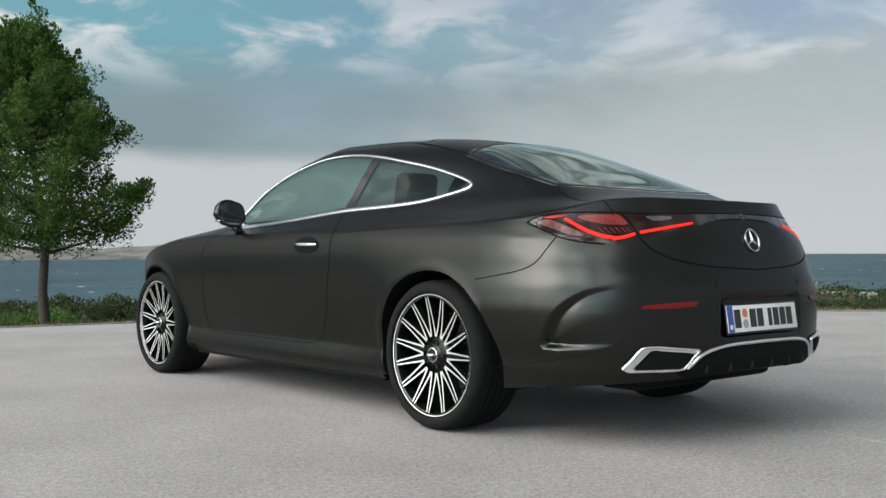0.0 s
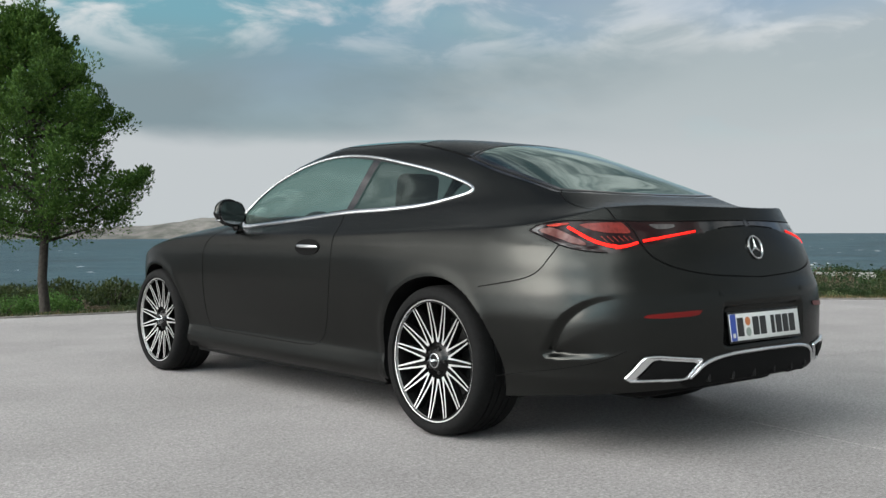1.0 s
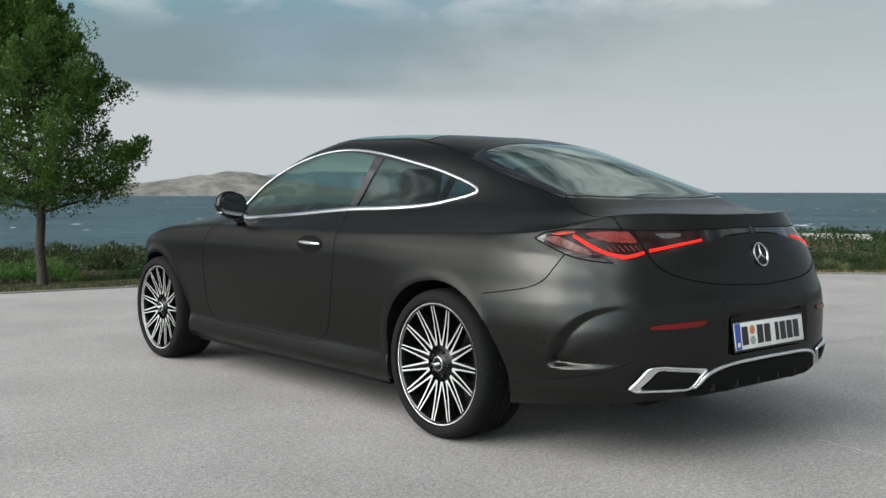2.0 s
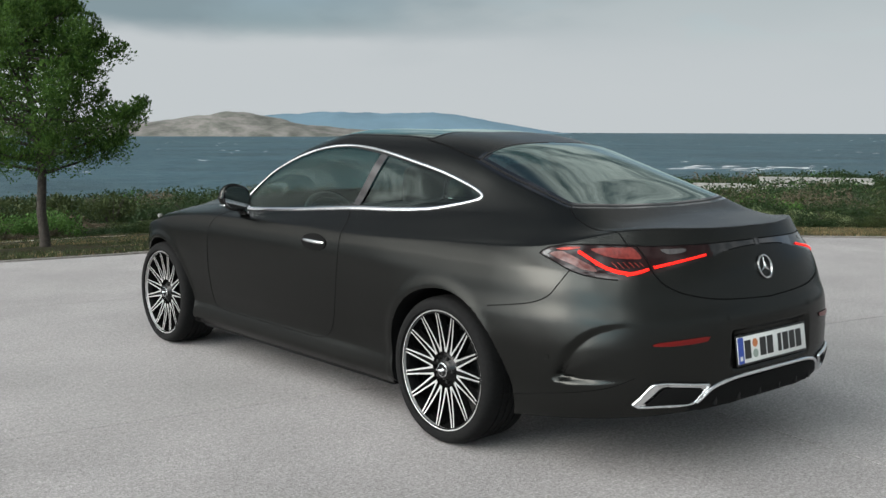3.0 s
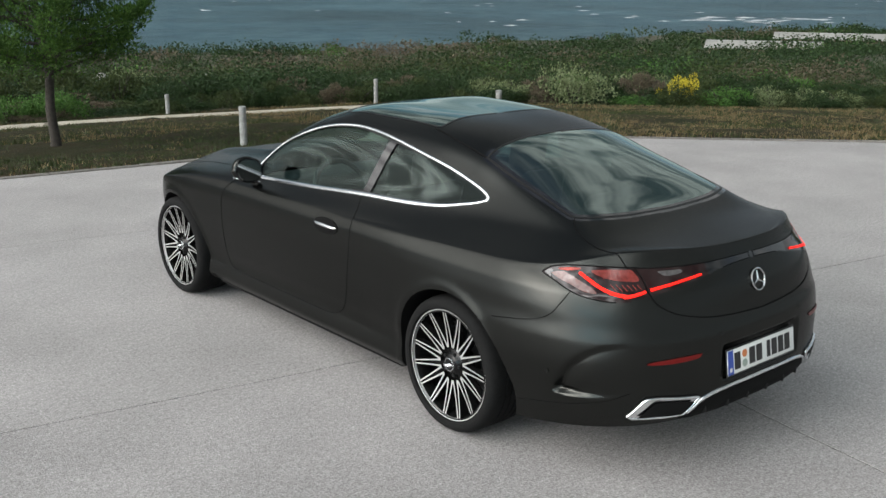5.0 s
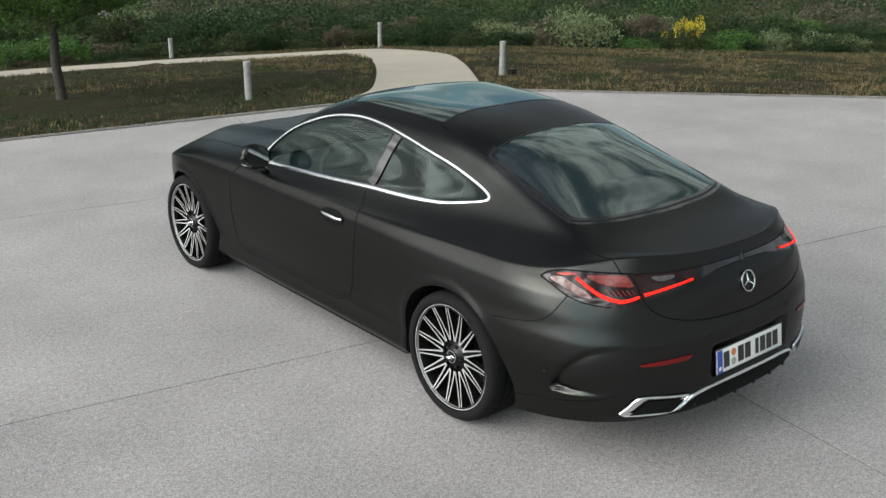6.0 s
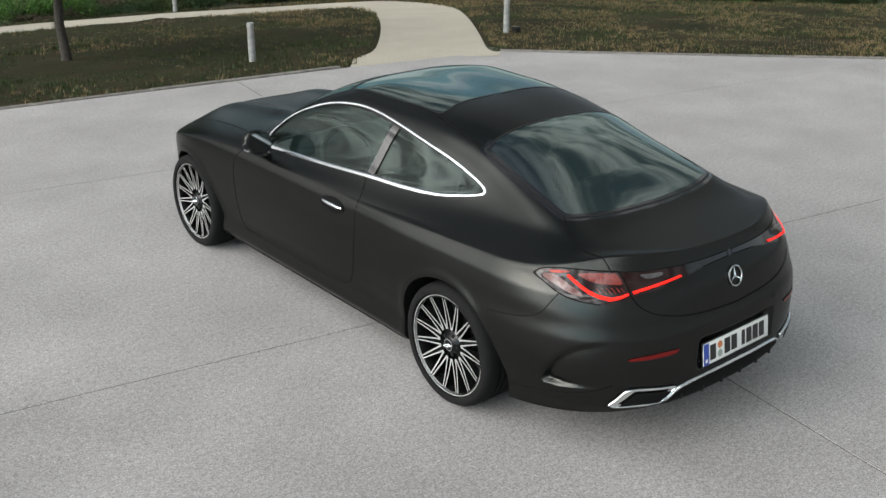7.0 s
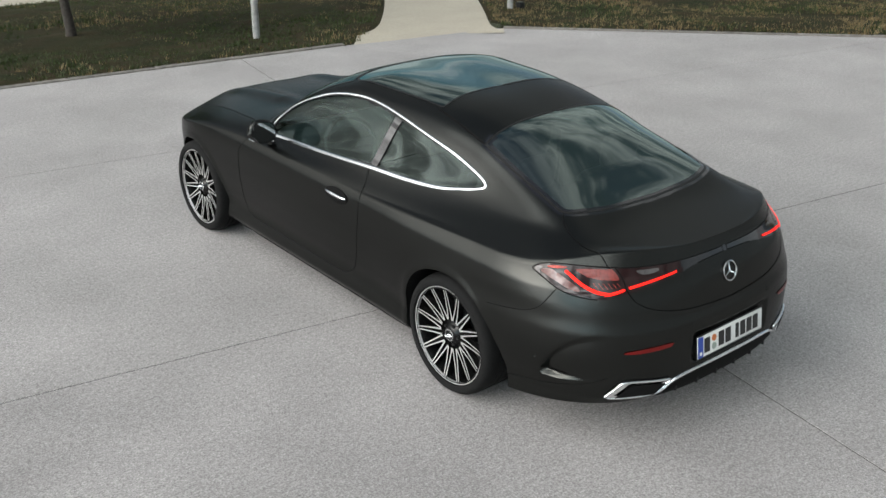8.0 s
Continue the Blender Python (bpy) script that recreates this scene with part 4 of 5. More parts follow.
def build_mirror(sx, d):
    base = new("door_mirror")
    base.parent = d
    base.location = (sx * 0.945, 1.795, 1.030)
    tagged(base, "dark oval wing mirror on the door")
    bm = bmesh.new()
    bmesh.ops.create_uvsphere(bm, u_segments=32, v_segments=20, radius=1.0)
    for v in bm.verts:
        x, y, z = v.co
        y = y * (0.085 if y > 0 else 0.035)
        v.co = Vector((x * 0.094 * (1 + 0.10 * (z < 0)), y, z * 0.080 + (0.012 * x * sx)))
    bmesh.ops.delete(bm, geom=[f for f in bm.faces if f.calc_center_median().y < -0.022], context="FACES")
    part("shell", bm, PAINT, base)
    face = [(0.086 * math.copysign(abs(math.cos(a)) ** 0.8, math.cos(a)), 0.071 * math.copysign(abs(math.sin(a)) ** 0.8, math.sin(a))) for a in np.linspace(0, 2 * math.pi, 41)[:-1]]
    for name, k, y, mat in (("mirror_frame", 1.0, -0.023, BLACK_GLOSS), ("mirror_glass", 0.90, -0.0255, MIRROR)):
        o = mesh_object(name, [(x * k, y, z * k + 0.012 * x * k / 0.1 * sx) for x, z in face] + [(x * k, y + 0.006, z * k) for x, z in face],
                        [tuple(range(40))[::-1]] + [(i, (i + 1) % 40, 40 + (i + 1) % 40, 40 + i) for i in range(40)], mat, base)
    bm = bmesh.new()
    limb_pts = [Vector((-sx * 0.085, 0.045, -0.105)), Vector((-sx * 0.05, 0.03, -0.07)), Vector((-sx * 0.02, 0.02, -0.045))]
    tube(bm, limb_pts, [(0.030, 0.05), (0.024, 0.040), (0.030, 0.045)])
    part("mirror_arm", bm, BLACK_GLOSS, base)
    part("mirror_trim", box_bm((-0.080, -0.020, -0.048), (0.080, 0.04, -0.041), 0.003), CHROME, base, "thin bright strip")


def tube(bm, pts, radii, sides=14):
    rings = [[bm.verts.new(p + Vector((r[0] * math.cos(a), r[1] * math.sin(a), 0))) for a in (2 * math.pi * k / sides for k in range(sides))] for p, r in zip(pts, radii)]
    for a, b in zip(rings[:-1], rings[1:]):
        for k in range(sides):
            bm.faces.new((a[k], a[(k + 1) % sides], b[(k + 1) % sides], b[k]))


build_mirror(-1, doors[0])
build_mirror(1, doors[1])

# ---- wheels: local +x points outward ----
TYRE_R, RIM_R, SPOKES = 0.338, 0.277, 15


def tyre_bm(width):
    h = width / 2
    prof = [(0.030 - 0.030, 0.262), (-0.002, 0.279), (0.010, 0.283), (0.014, 0.296), (0.012, 0.310), (0.004, 0.322), (-0.012, 0.3325), (-0.032, 0.3365)]
    groove = []
    for g in (0.22, 0.42, 0.62, 0.80):
        x = -0.032 - (width - 0.05) * g
        groove += [(x + 0.005, 0.338), (x + 0.004, 0.331), (x - 0.004, 0.331), (x - 0.005, 0.338)]
    back = [(-width + 0.0, 0.3365), (-width - 0.012, 0.325), (-width - 0.014, 0.300), (-width, 0.262)]
    return revolve(prof + groove + back, 120)


def wheel_meshes(width):
    out = {}
    out["tyre"] = (tyre_bm(width), RUBBER, "")
    out["barrel"] = (revolve([(-0.006, 0.270), (-0.022, 0.262), (-0.06, 0.252), (-width, 0.250), (-width, 0.262)], 72), RIM_BLACK, "")
    out["rim_lip"] = (revolve([(-0.014, 0.2655), (-0.005, 0.2675), (-0.001, 0.270), (0.000, 0.2745), (-0.003, 0.277)], 96), SILVER, "machined bright rim edge")
    out["brake_disc"] = (revolve([(-0.12, 0.07), (-0.105, 0.09), (-0.105, 0.178), (-0.13, 0.178)], 64), DISC, "dark grey brake disc")
    out["hub"] = (revolve([(-0.048, 0.092), (-0.046, 0.072), (-0.040, 0.058), (-0.026, 0.050), (-0.020, 0.040), (-0.018, 0.034), (-0.014, 0.0)], 40), RIM_BLACK, "")
    out["hub_ring"] = (revolve([(-0.019, 0.034), (-0.012, 0.033), (-0.011, 0.029), (-0.014, 0.028)], 40), CHROME, "bright ring of the hub cap")
    bm = box_bm((-0.115, -0.075, 0.10), (-0.065, 0.075, 0.19), 0.02)
    out["brake_caliper"] = (bm, BLACK_SATIN, "")
    return out


def spoke_bm(face):
    """One twin spoke along +z: its dark body, or its two machined faces."""
    bm = bmesh.new()
    rs = np.linspace(0.082, 0.266, 9)
    for side in (-1, 1):
        rows = []
        for r in rs:
            t = (r - 0.082) / 0.184
            mid = side * (0.0156 - 0.0082 * t ** 0.9)
            hw = 0.0032 + 0.0010 * (1 - t)
            if t < 0.2:
                hw += 0.0016 * (0.2 - t) / 0.2
            x = -0.028 + 0.024 * t ** 1.5
            if face:
                rows.append([bm.verts.new((x + 0.0005, mid - hw, r)), bm.verts.new((x + 0.0005, mid + hw, r))])
            else:
                rows.append([bm.verts.new((x, mid - hw, r)), bm.verts.new((x, mid + hw, r)), bm.verts.new((x - 0.035, mid + hw + 0.002, r)), bm.verts.new((x - 0.035, mid - hw - 0.002, r))])
        for a, b in zip(rows[:-1], rows[1:]):
            k = len(a)
            for i in range(k if k > 2 else 1):
                bm.faces.new((a[i], a[(i + 1) % k], b[(i + 1) % k], b[i]))
    if not face:      # dark web between the twins, set back
        q = [bm.verts.new((x, y, r)) for r, x in ((0.070, -0.052), (0.266, -0.030)) for y in (-0.011, 0.011)]
        bm.faces.new((q[0], q[1], q[3], q[2]))
    bmesh.ops.recalc_face_normals(bm, faces=bm.faces)
    return bm


def build_wheel(x, y, turn, made):
    w = new("wheel")
    w.parent = car
    w.matrix_local = Matrix.Translation((x, y, HUB_Z)) @ Matrix.Rotation(turn, 4, "Z")
    tagged(w, "multi-spoke two-tone alloy wheel with a low-profile tyre")
    if not made:
        for n, (bm, mat, lab) in wheel_meshes(0.245).items():
            made[n] = (part(n, bm, mat, w, lab), lab)
        made["spoke"] = (part("spoke", spoke_bm(False), RIM_BLACK, w), "")
        made["spoke_face"] = (part("spoke_face", spoke_bm(True), SILVER, w, "machined bright spoke faces", smooth=False), "machined bright spoke faces")
        first = True
    else:
        first = False
        for n in ("tyre", "barrel", "rim_lip", "brake_disc", "hub", "hub_ring", "brake_caliper"):
            o = new(n, made[n][0].data)
            o.parent = w
            if made[n][1]:
                tagged(o, made[n][1])
    for k in range(SPOKES):
        for n in ("spoke", "spoke_face"):
            if first and k == 0:
                o = made[n][0]
            else:
                o = new(n, made[n][0].data)
                o.parent = w
                if made[n][1]:
                    tagged(o, made[n][1])
            o.matrix_local = Matrix.Rotation(2 * math.pi * (k + 0.28) / SPOKES, 4, "X")
    e = emblem("cap_badge", (0, 0, 0), (1, 0, 0), 0.029, w)
    e.matrix_local = Matrix.Translation((-0.0135, 0, 0)) @ e.matrix_local
    for k in range(5):
        a = 2 * math.pi * k / 5
        o = new("wheel_bolt", made["bolt"]) if "bolt" in made else part("wheel_bolt", revolve([(-0.022, 0.0), (-0.022, 0.007), (-0.032, 0.008)], 12), BLACK_SATIN, w)
        made.setdefault("bolt", o.data)
        o.parent = w
        o.matrix_local = Matrix.Translation((0.0, 0.056 * math.cos(a), 0.056 * math.sin(a)))
    return w


_made = {}
WHEEL_X = 0.912
build_wheel(-WHEEL_X, 0.0, math.pi, _made)
build_wheel(-WHEEL_X, WHEELBASE, math.pi, _made)
build_wheel(WHEEL_X, 0.0, 0.0, _made)
build_wheel(WHEEL_X, WHEELBASE, 0.0, _made)


# ---- inside the car ----
def soft_box(lo, hi, bevel, lean=0.0):
    bm = box_bm(lo, hi, bevel, 4)
    for v in bm.verts:
        v.co.y -= lean * (v.co.z - lo[2])
    return bm


def build_seat(x, y, width):
    s = new("seat")
    s.parent = car
    s.location = (x, y, 0)
    tagged(s, "dark leather car seat with a head restraint")
    part("cushion", soft_box((-width / 2, -0.22, 0.36), (width / 2, 0.30, 0.52), 0.06), LEATHER, s)
    part("backrest", soft_box((-width / 2, -0.30, 0.46), (width / 2, -0.15, 1.03), 0.06, 0.32), LEATHER, s)
    part("headrest", soft_box((-0.13, -0.475, 1.03), (0.13, -0.385, 1.23), 0.04, 0.15), LEATHER, s)


for sx in (-1, 1):
    build_seat(sx * 0.37, 1.22, 0.50)
    build_seat(sx * 0.33, 0.42, 0.46)
part("dashboard", soft_box((-0.68, 1.75, 0.62), (0.68, 2.15, 0.93), 0.08), LEATHER, car)
part("cabin_floor", box_bm((-0.78, -0.4, 0.24), (0.78, 2.2, 0.34), 0.02), DARK, car)
part("parcel_shelf", box_bm((-0.60, -0.45, 0.93), (0.60, 0.05, 0.98), 0.02), DARK, car)
part("centre_console", soft_box((-0.12, 0.75, 0.35), (0.12, 1.80, 0.62), 0.04), LEATHER, car)
bm = revolve([(0.017 * math.cos(a), 0.185 + 0.017 * math.sin(a)) for a in np.linspace(0, 2 * math.pi, 13)[:-1]], 40, "z", closed=True)
box_bm((-0.18, -0.03, -0.012), (0.18, 0.03, 0.012), 0.008, bm=bm)
wheel_ob = part("steering_wheel", bm, LEATHER, car)
wheel_ob.matrix_local = Matrix.Translation((-0.37, 1.66, 0.86)) @ Matrix.Rotation(radians(66), 4, "X")
for sx in (-1, 1):
    part("door_lining", box_bm((sx * 0.80 - 0.02, 0.9, 0.36), (sx * 0.80 + 0.02, 2.0, 0.93), 0.015), LEATHER, car)

# ---- ground, sea, distance ----
# the terrace's kerb lines, the outer edge of the mown ground, and the slope beyond
KERB_LEFT, KERB_BEND, KERB_GAP, KERB_RIGHT = (-14.0, 9.66), (3.30, 7.23), (5.56, 6.80), (22.0, -9.55)
EDGE = np.array([(-40.0, 22.0), (-6.0, 20.0), (2.0, 19.5), (6.5, 18.8), (10.6, 17.0), (12.9, 15.5), (14.6, 14.3), (16.0, 12.8), (17.1, 11.3), (18.3, 9.9), (20.4, 8.3), (30.0, -2.2), (52.0, -24.0)])


def fall(p):
    """The mown ground falls gently away from the kerbs."""
    p = np.atleast_2d(p)
    far = np.full(len(p), -99.0)
    for a, b in ((KERB_LEFT, KERB_BEND), (KERB_BEND, KERB_GAP), (KERB_GAP, KERB_RIGHT)):
        d = np.subtract(b, a) / np.hypot(*np.subtract(b, a))
        far = np.maximum(far, (p - a) @ np.array((-d[1], d[0])))
    return -0.085 * np.clip(far, 0, 12)


def beyond(p):
    """How far points lie outside the terrace's outer edge (negative inside)."""
    p = np.atleast_2d(p)
    poly = np.vstack([EDGE, [(52, -200), (-200, -200), (-200, 22.0)]])
    return signed_distance(p, poly)[0]


slope = spline([(-1000, 0.0), (0.0, 0.0), (3, -0.2), (8, -0.6), (20, -1.55), (50, -3.6), (80, -4.6), (98, -5.3), (120, -6.6), (260, -9.0), (6000, -60.0)])
SEA_Z = -6.0


def ground_z(p):
    p = np.atleast_2d(p)
    q = beyond(p)
    az = np.degrees(np.arctan2(p[:, 0] + 3.8, p[:, 1] + 3.5))
    q = np.where(q > 0, q * np.interp(az, (20, 40, 60), (1.0, 0.9, 0.62)), q)     # the shore lies farther off to the east
    rough = np.array([noise.noise((x * 0.07, y * 0.07, 0.3)) for x, y in p])
    return slope(q) + np.clip(q / 25, 0, 1) * 0.55 * rough - 0.02 + fall(p)


def axis_steps(c, near, fine, far):
    out = list(np.arange(c - near, c + near + 1e-6, fine))
    step, a = fine, near
    while a < far:
        step *= 1.28
        a += step
        out = [c - a] + out + [c + a]
    return np.array(out)


gx, gy = axis_steps(10, 34, 1.0, 4500), axis_steps(14, 34, 1.0, 4500)
_xy = np.array([(x, y) for y in gy for x in gx])
_z = ground_z(_xy)
_n = len(gx)
mesh_object("ground", np.column_stack([_xy, _z]), [(r * _n + c, r * _n + c + 1, (r + 1) * _n + c + 1, (r + 1) * _n + c) for r in range(len(gy) - 1) for c in range(_n - 1)], HEATH, None, "", True)
tagged(bpy.data.objects["ground"], "scrub-covered coastal ground sloping to the sea", "ground", kind="structure")

sea = mesh_object("water", [(-4800, -4800, SEA_Z), (4800, -4800, SEA_Z), (4800, 4800, SEA_Z), (-4800, 4800, SEA_Z)], [(0, 1, 2, 3)], SEA)
tagged(sea, "grey-blue wind-ruffled sea with small whitecaps", "sea", kind="structure")


def ridge(name, azimuth, dist, width, heights, depth, mat, label, detail):
    """A far range of hills across the line of sight: heights are knots of (0..1, metres above the sea)."""
    h = spline(heights)
    az = radians(azimuth)
    fwd, right = Vector((math.sin(az), math.cos(az), 0)), Vector((math.cos(az), -math.sin(az), 0))
    nu, nv = 160, 22
    verts = []
    for v in range(nv + 1):
        b = v / nv
        for u in range(nu + 1):
            a = u / nu
            p = fwd * (dist + depth * (b - 0.15)) + right * (width * (a - 0.5))
            rise = math.sin(min(b / 0.62, 1.0) * math.pi / 2) ** 0.8 if b < 0.62 else math.cos((b - 0.62) / 0.38 * math.pi / 2)
            k = 1 + detail * (noise.fractal(p * (9.0 / width), 1.0, 2.0, 5))
            verts.append((p.x, p.y, SEA_Z - 0.5 + float(h(a)) * rise * k))
    faces = [(v * (nu + 1) + u, v * (nu + 1) + u + 1, (v + 1) * (nu + 1) + u + 1, (v + 1) * (nu + 1) + u) for v in range(nv) for u in range(nu)]
    return tagged(mesh_object(name, verts, faces, mat, None, "", True), label, "hill", kind="structure")


ridge("headland", 23.5, 1230, 760, [(0, 17), (0.2, 22), (0.33, 14), (0.42, 13), (0.55, 20), (0.66, 25), (0.74, 21), (0.82, 13), (0.92, 5), (1, 1)], 150, ROCK, "pale rocky headland across the bay", 0.35)
ridge("hill_range", 37.5, 3100, 1120, [(0, 30), (0.2, 62), (0.35, 68), (0.5, 63), (0.64, 66), (0.8, 40), (0.92, 16), (1, 2)], 500, HILL, "far hills on the horizon, blue with painted haze", 0.10)

# whitecaps and surf
_rng = random.Random(4)
_v, _f = [], []
for k in range(150):
    d = 170 * (9 ** _rng.random())
    az = radians(_rng.uniform(12, 72))
    c = Vector((d * math.sin(az), d * math.cos(az), SEA_Z + 0.06))
    ln, wd = _rng.uniform(0.3, 1.3) * (1 + d / 700), _rng.uniform(0.12, 0.4) * (1 + d / 600)
    if k < 26:      # surf over the reef
        c = Vector((176, 118, SEA_Z + 0.06)) + Vector((_rng.gauss(0, 9), _rng.gauss(0, 9), 0))
        ln, wd = _rng.uniform(0.8, 3), _rng.uniform(0.4, 1.0)
    r, fw = Vector((0.76, -0.65, 0)), Vector((0.65, 0.76, 0))
    base = len(_v)
    pts = 9
    for i in range(pts):
        a = 2 * math.pi * i / pts
        s = _rng.uniform(0.6, 1.1)
        _v.append(c + r * (ln * math.cos(a) * s) + fw * (wd * math.sin(a) * s))
    _v.append(c + Vector((0, 0, 0.12)))
    _f += [(base + i, base + (i + 1) % pts, base + pts) for i in range(pts)]
tagged(mesh_object("whitecaps", _v, _f, FOAM), "scattered white foam crests on the sea", "foam", kind="stuff")

# ---- terrace ----
ANG = math.atan2(-0.172, 0.985)
U, V2 = np.array((math.cos(ANG), math.sin(ANG))), np.array((-math.sin(ANG), math.cos(ANG)))
PITCH, A0, B0 = 3.67, 0.59, 0.874
HALF = [(KERB_LEFT, KERB_BEND), (KERB_BEND, KERB_GAP), (KERB_GAP, KERB_RIGHT)]


def clip_half(poly, a, b):
    """Keep what lies to the right of the way from a to b."""
    out = []
    for p, q in zip(poly, poly[1:] + poly[:1]):
        s = lambda w: (b[0] - a[0]) * (w[1] - a[1]) - (b[1] - a[1]) * (w[0] - a[0])
        sp, sq = s(p), s(q)
        if sp <= 0:
            out.append(p)
        if sp * sq < 0:
            t = sp / (sp - sq)
            out.append((p[0] + (q[0] - p[0]) * t, p[1] + (q[1] - p[1]) * t))
    return out


def prism(name, poly, z0, z1, mat, parent=None, label="", bevel=0.0):
    bm = bmesh.new()
    f = bm.faces.new([bm.verts.new((*p, z1)) for p in poly])
    if f.calc_area() < 1e-6:
        bm.free()
        return None
    f.normal_update()
    if f.normal.z < 0:
        f.normal_flip()
    ex = bmesh.ops.extrude_face_region(bm, geom=[f])
    for v in (g for g in ex["geom"] if isinstance(g, bmesh.types.BMVert)):
        v.co.z = z0
    bmesh.ops.recalc_face_normals(bm, faces=bm.faces)
    if bevel:
        top = [e for e in bm.edges if all(v.co.z > z1 - 1e-5 for v in e.verts)]
        bmesh.ops.bevel(bm, geom=top, offset=bevel, segments=1, affect="EDGES")
    return part(name, bm, mat, parent, label, smooth=False)


pavement = new("pavement")
tagged(pavement, "light grey concrete terrace with fine expansion joints", "pavement", kind="structure")
JOINT = 0.008
for i in range(-3, 4):
    for j in range(-7, 4):
        a0, a1 = A0 + 2 * i * PITCH + JOINT / 2, A0 + 2 * (i + 1) * PITCH - JOINT / 2
        b0, b1 = B0 + j * PITCH + JOINT / 2, B0 + (j + 1) * PITCH - JOINT / 2
        poly = [tuple(U * a + V2 * b) for a, b in ((a0, b0), (a1, b0), (a1, b1), (a0, b1))]
        for a, b in HALF:
            poly = clip_half(poly, a, b) if len(poly) > 2 else poly
        if len(poly) > 2:
            prism("concrete_slab", poly, -0.10, 0.0, CONCRETE, pavement, bevel=0.0012)
# darker bedding in the joints
_bed = [(-14, -26), (30, -26), (30, -20), KERB_RIGHT, KERB_GAP, KERB_BEND, KERB_LEFT]
prism("joint_bed", _bed, -0.12, -0.003, JOINT_DIRT, pavement)


def run_kerb(a, b, inner, label):
    """A row of low edging stones from a to b, each a piece of its own."""
    a, b = Vector(a), Vector(b)
    d = (b - a).normalized()
    nrm = Vector((-d.y, d.x))
    kerb = new("kerb")
    tagged(kerb, label, "kerb", kind="structure")
    ln, at, rnd = 1.0, 0.0, random.Random(int(a.x * 10))
    total = (b - a).length
    while at < total - 0.05:
        e = min(at + ln, total)
        z = rnd.uniform(0.014, 0.022)
        q = [a + d * (at + 0.004), a + d * (e - 0.004), a + d * (e - 0.004) + nrm * 0.085, a + d * (at + 0.004) + nrm * 0.085]
        prism("kerb_stone", [tuple(p) for p in q], -0.1, z, KERB, kerb, bevel=0.006)
        at = e
    return kerb


run_kerb(KERB_LEFT, KERB_BEND, 1, "weathered concrete edging of the mown strip")
run_kerb((5.62, 6.74), KERB_RIGHT, 1, "weathered concrete edging of the dry verge")

# mown ground and the path
PATH_MID = smooth_path([(4.55, 7.03), (5.55, 8.20), (6.95, 10.0), (8.30, 11.85), (9.35, 13.5), (9.72, 14.85), (9.25, 15.75), (8.0, 16.35), (6.8, 16.9), (5.7, 17.35), (4.5, 17.6), (3.4, 17.85), (2.2, 17.95), (-6.0, 18.5), (-14.0, 19.3)], 10)
path_w = spline([(0, 2.1), (0.04, 1.65), (0.07, 1.6), (0.25, 1.75), (0.36, 2.1), (0.45, 1.75), (0.55, 1.6), (0.8, 1.7), (1, 1.7)])
_n = len(PATH_MID)
_left, _right = [], []
for i, p in enumerate(PATH_MID):
    d = PATH_MID[min(i + 1, _n - 1)] - PATH_MID[max(i - 1, 0)]
    d /= np.hypot(*d)
    nrm = np.array((-d[1], d[0]))
    w = float(path_w(i / (_n - 1))) / 2
    _left.append(p + nrm * w)
    _right.append(p - nrm * w)
_left[0], _right[0] = np.array((3.42, 7.20)), np.array((5.64, 6.75))
_pz = 0.014
_lz, _rz = fall(np.array(_left)), fall(np.array(_right))
_vs = [(*p, _pz * (0.1 if i == 0 else 1) + z) for i, (p, z) in enumerate(zip(_left, _lz))] + [(*p, _pz * (0.1 if i == 0 else 1) + z) for i, (p, z) in enumerate(zip(_right, _rz))] + [(*p, z - 0.15) for p, z in zip(_left, _lz)] + [(*p, z - 0.15) for p, z in zip(_right, _rz)]
_fs = []
for i in range(_n - 1):
    _fs += [(i, i + _n, i + 1 + _n, i + 1), (i, i + 1, i + 1 + 2 * _n, i + 2 * _n), (i + _n, i + 3 * _n, i + 1 + 3 * _n, i + 1 + _n)]
_fs.append((0, 2 * _n, 3 * _n, _n))
tagged(mesh_object("path", _vs, _fs, PATH_MAT), "smooth beige footpath curving away from the terrace", "path", kind="structure")

_verge = [KERB_LEFT, KERB_BEND, KERB_GAP, KERB_RIGHT, (52.0, -24.0), (30.0, -2.2), (20.4, 8.3), (18.3, 9.9), (17.1, 11.3), (16.0, 12.8), (14.6, 14.3), (12.9, 15.5), (10.6, 17.0), (6.5, 18.8), (2.0, 19.5), (-6.0, 20.0), (-14.0, 20.4)]


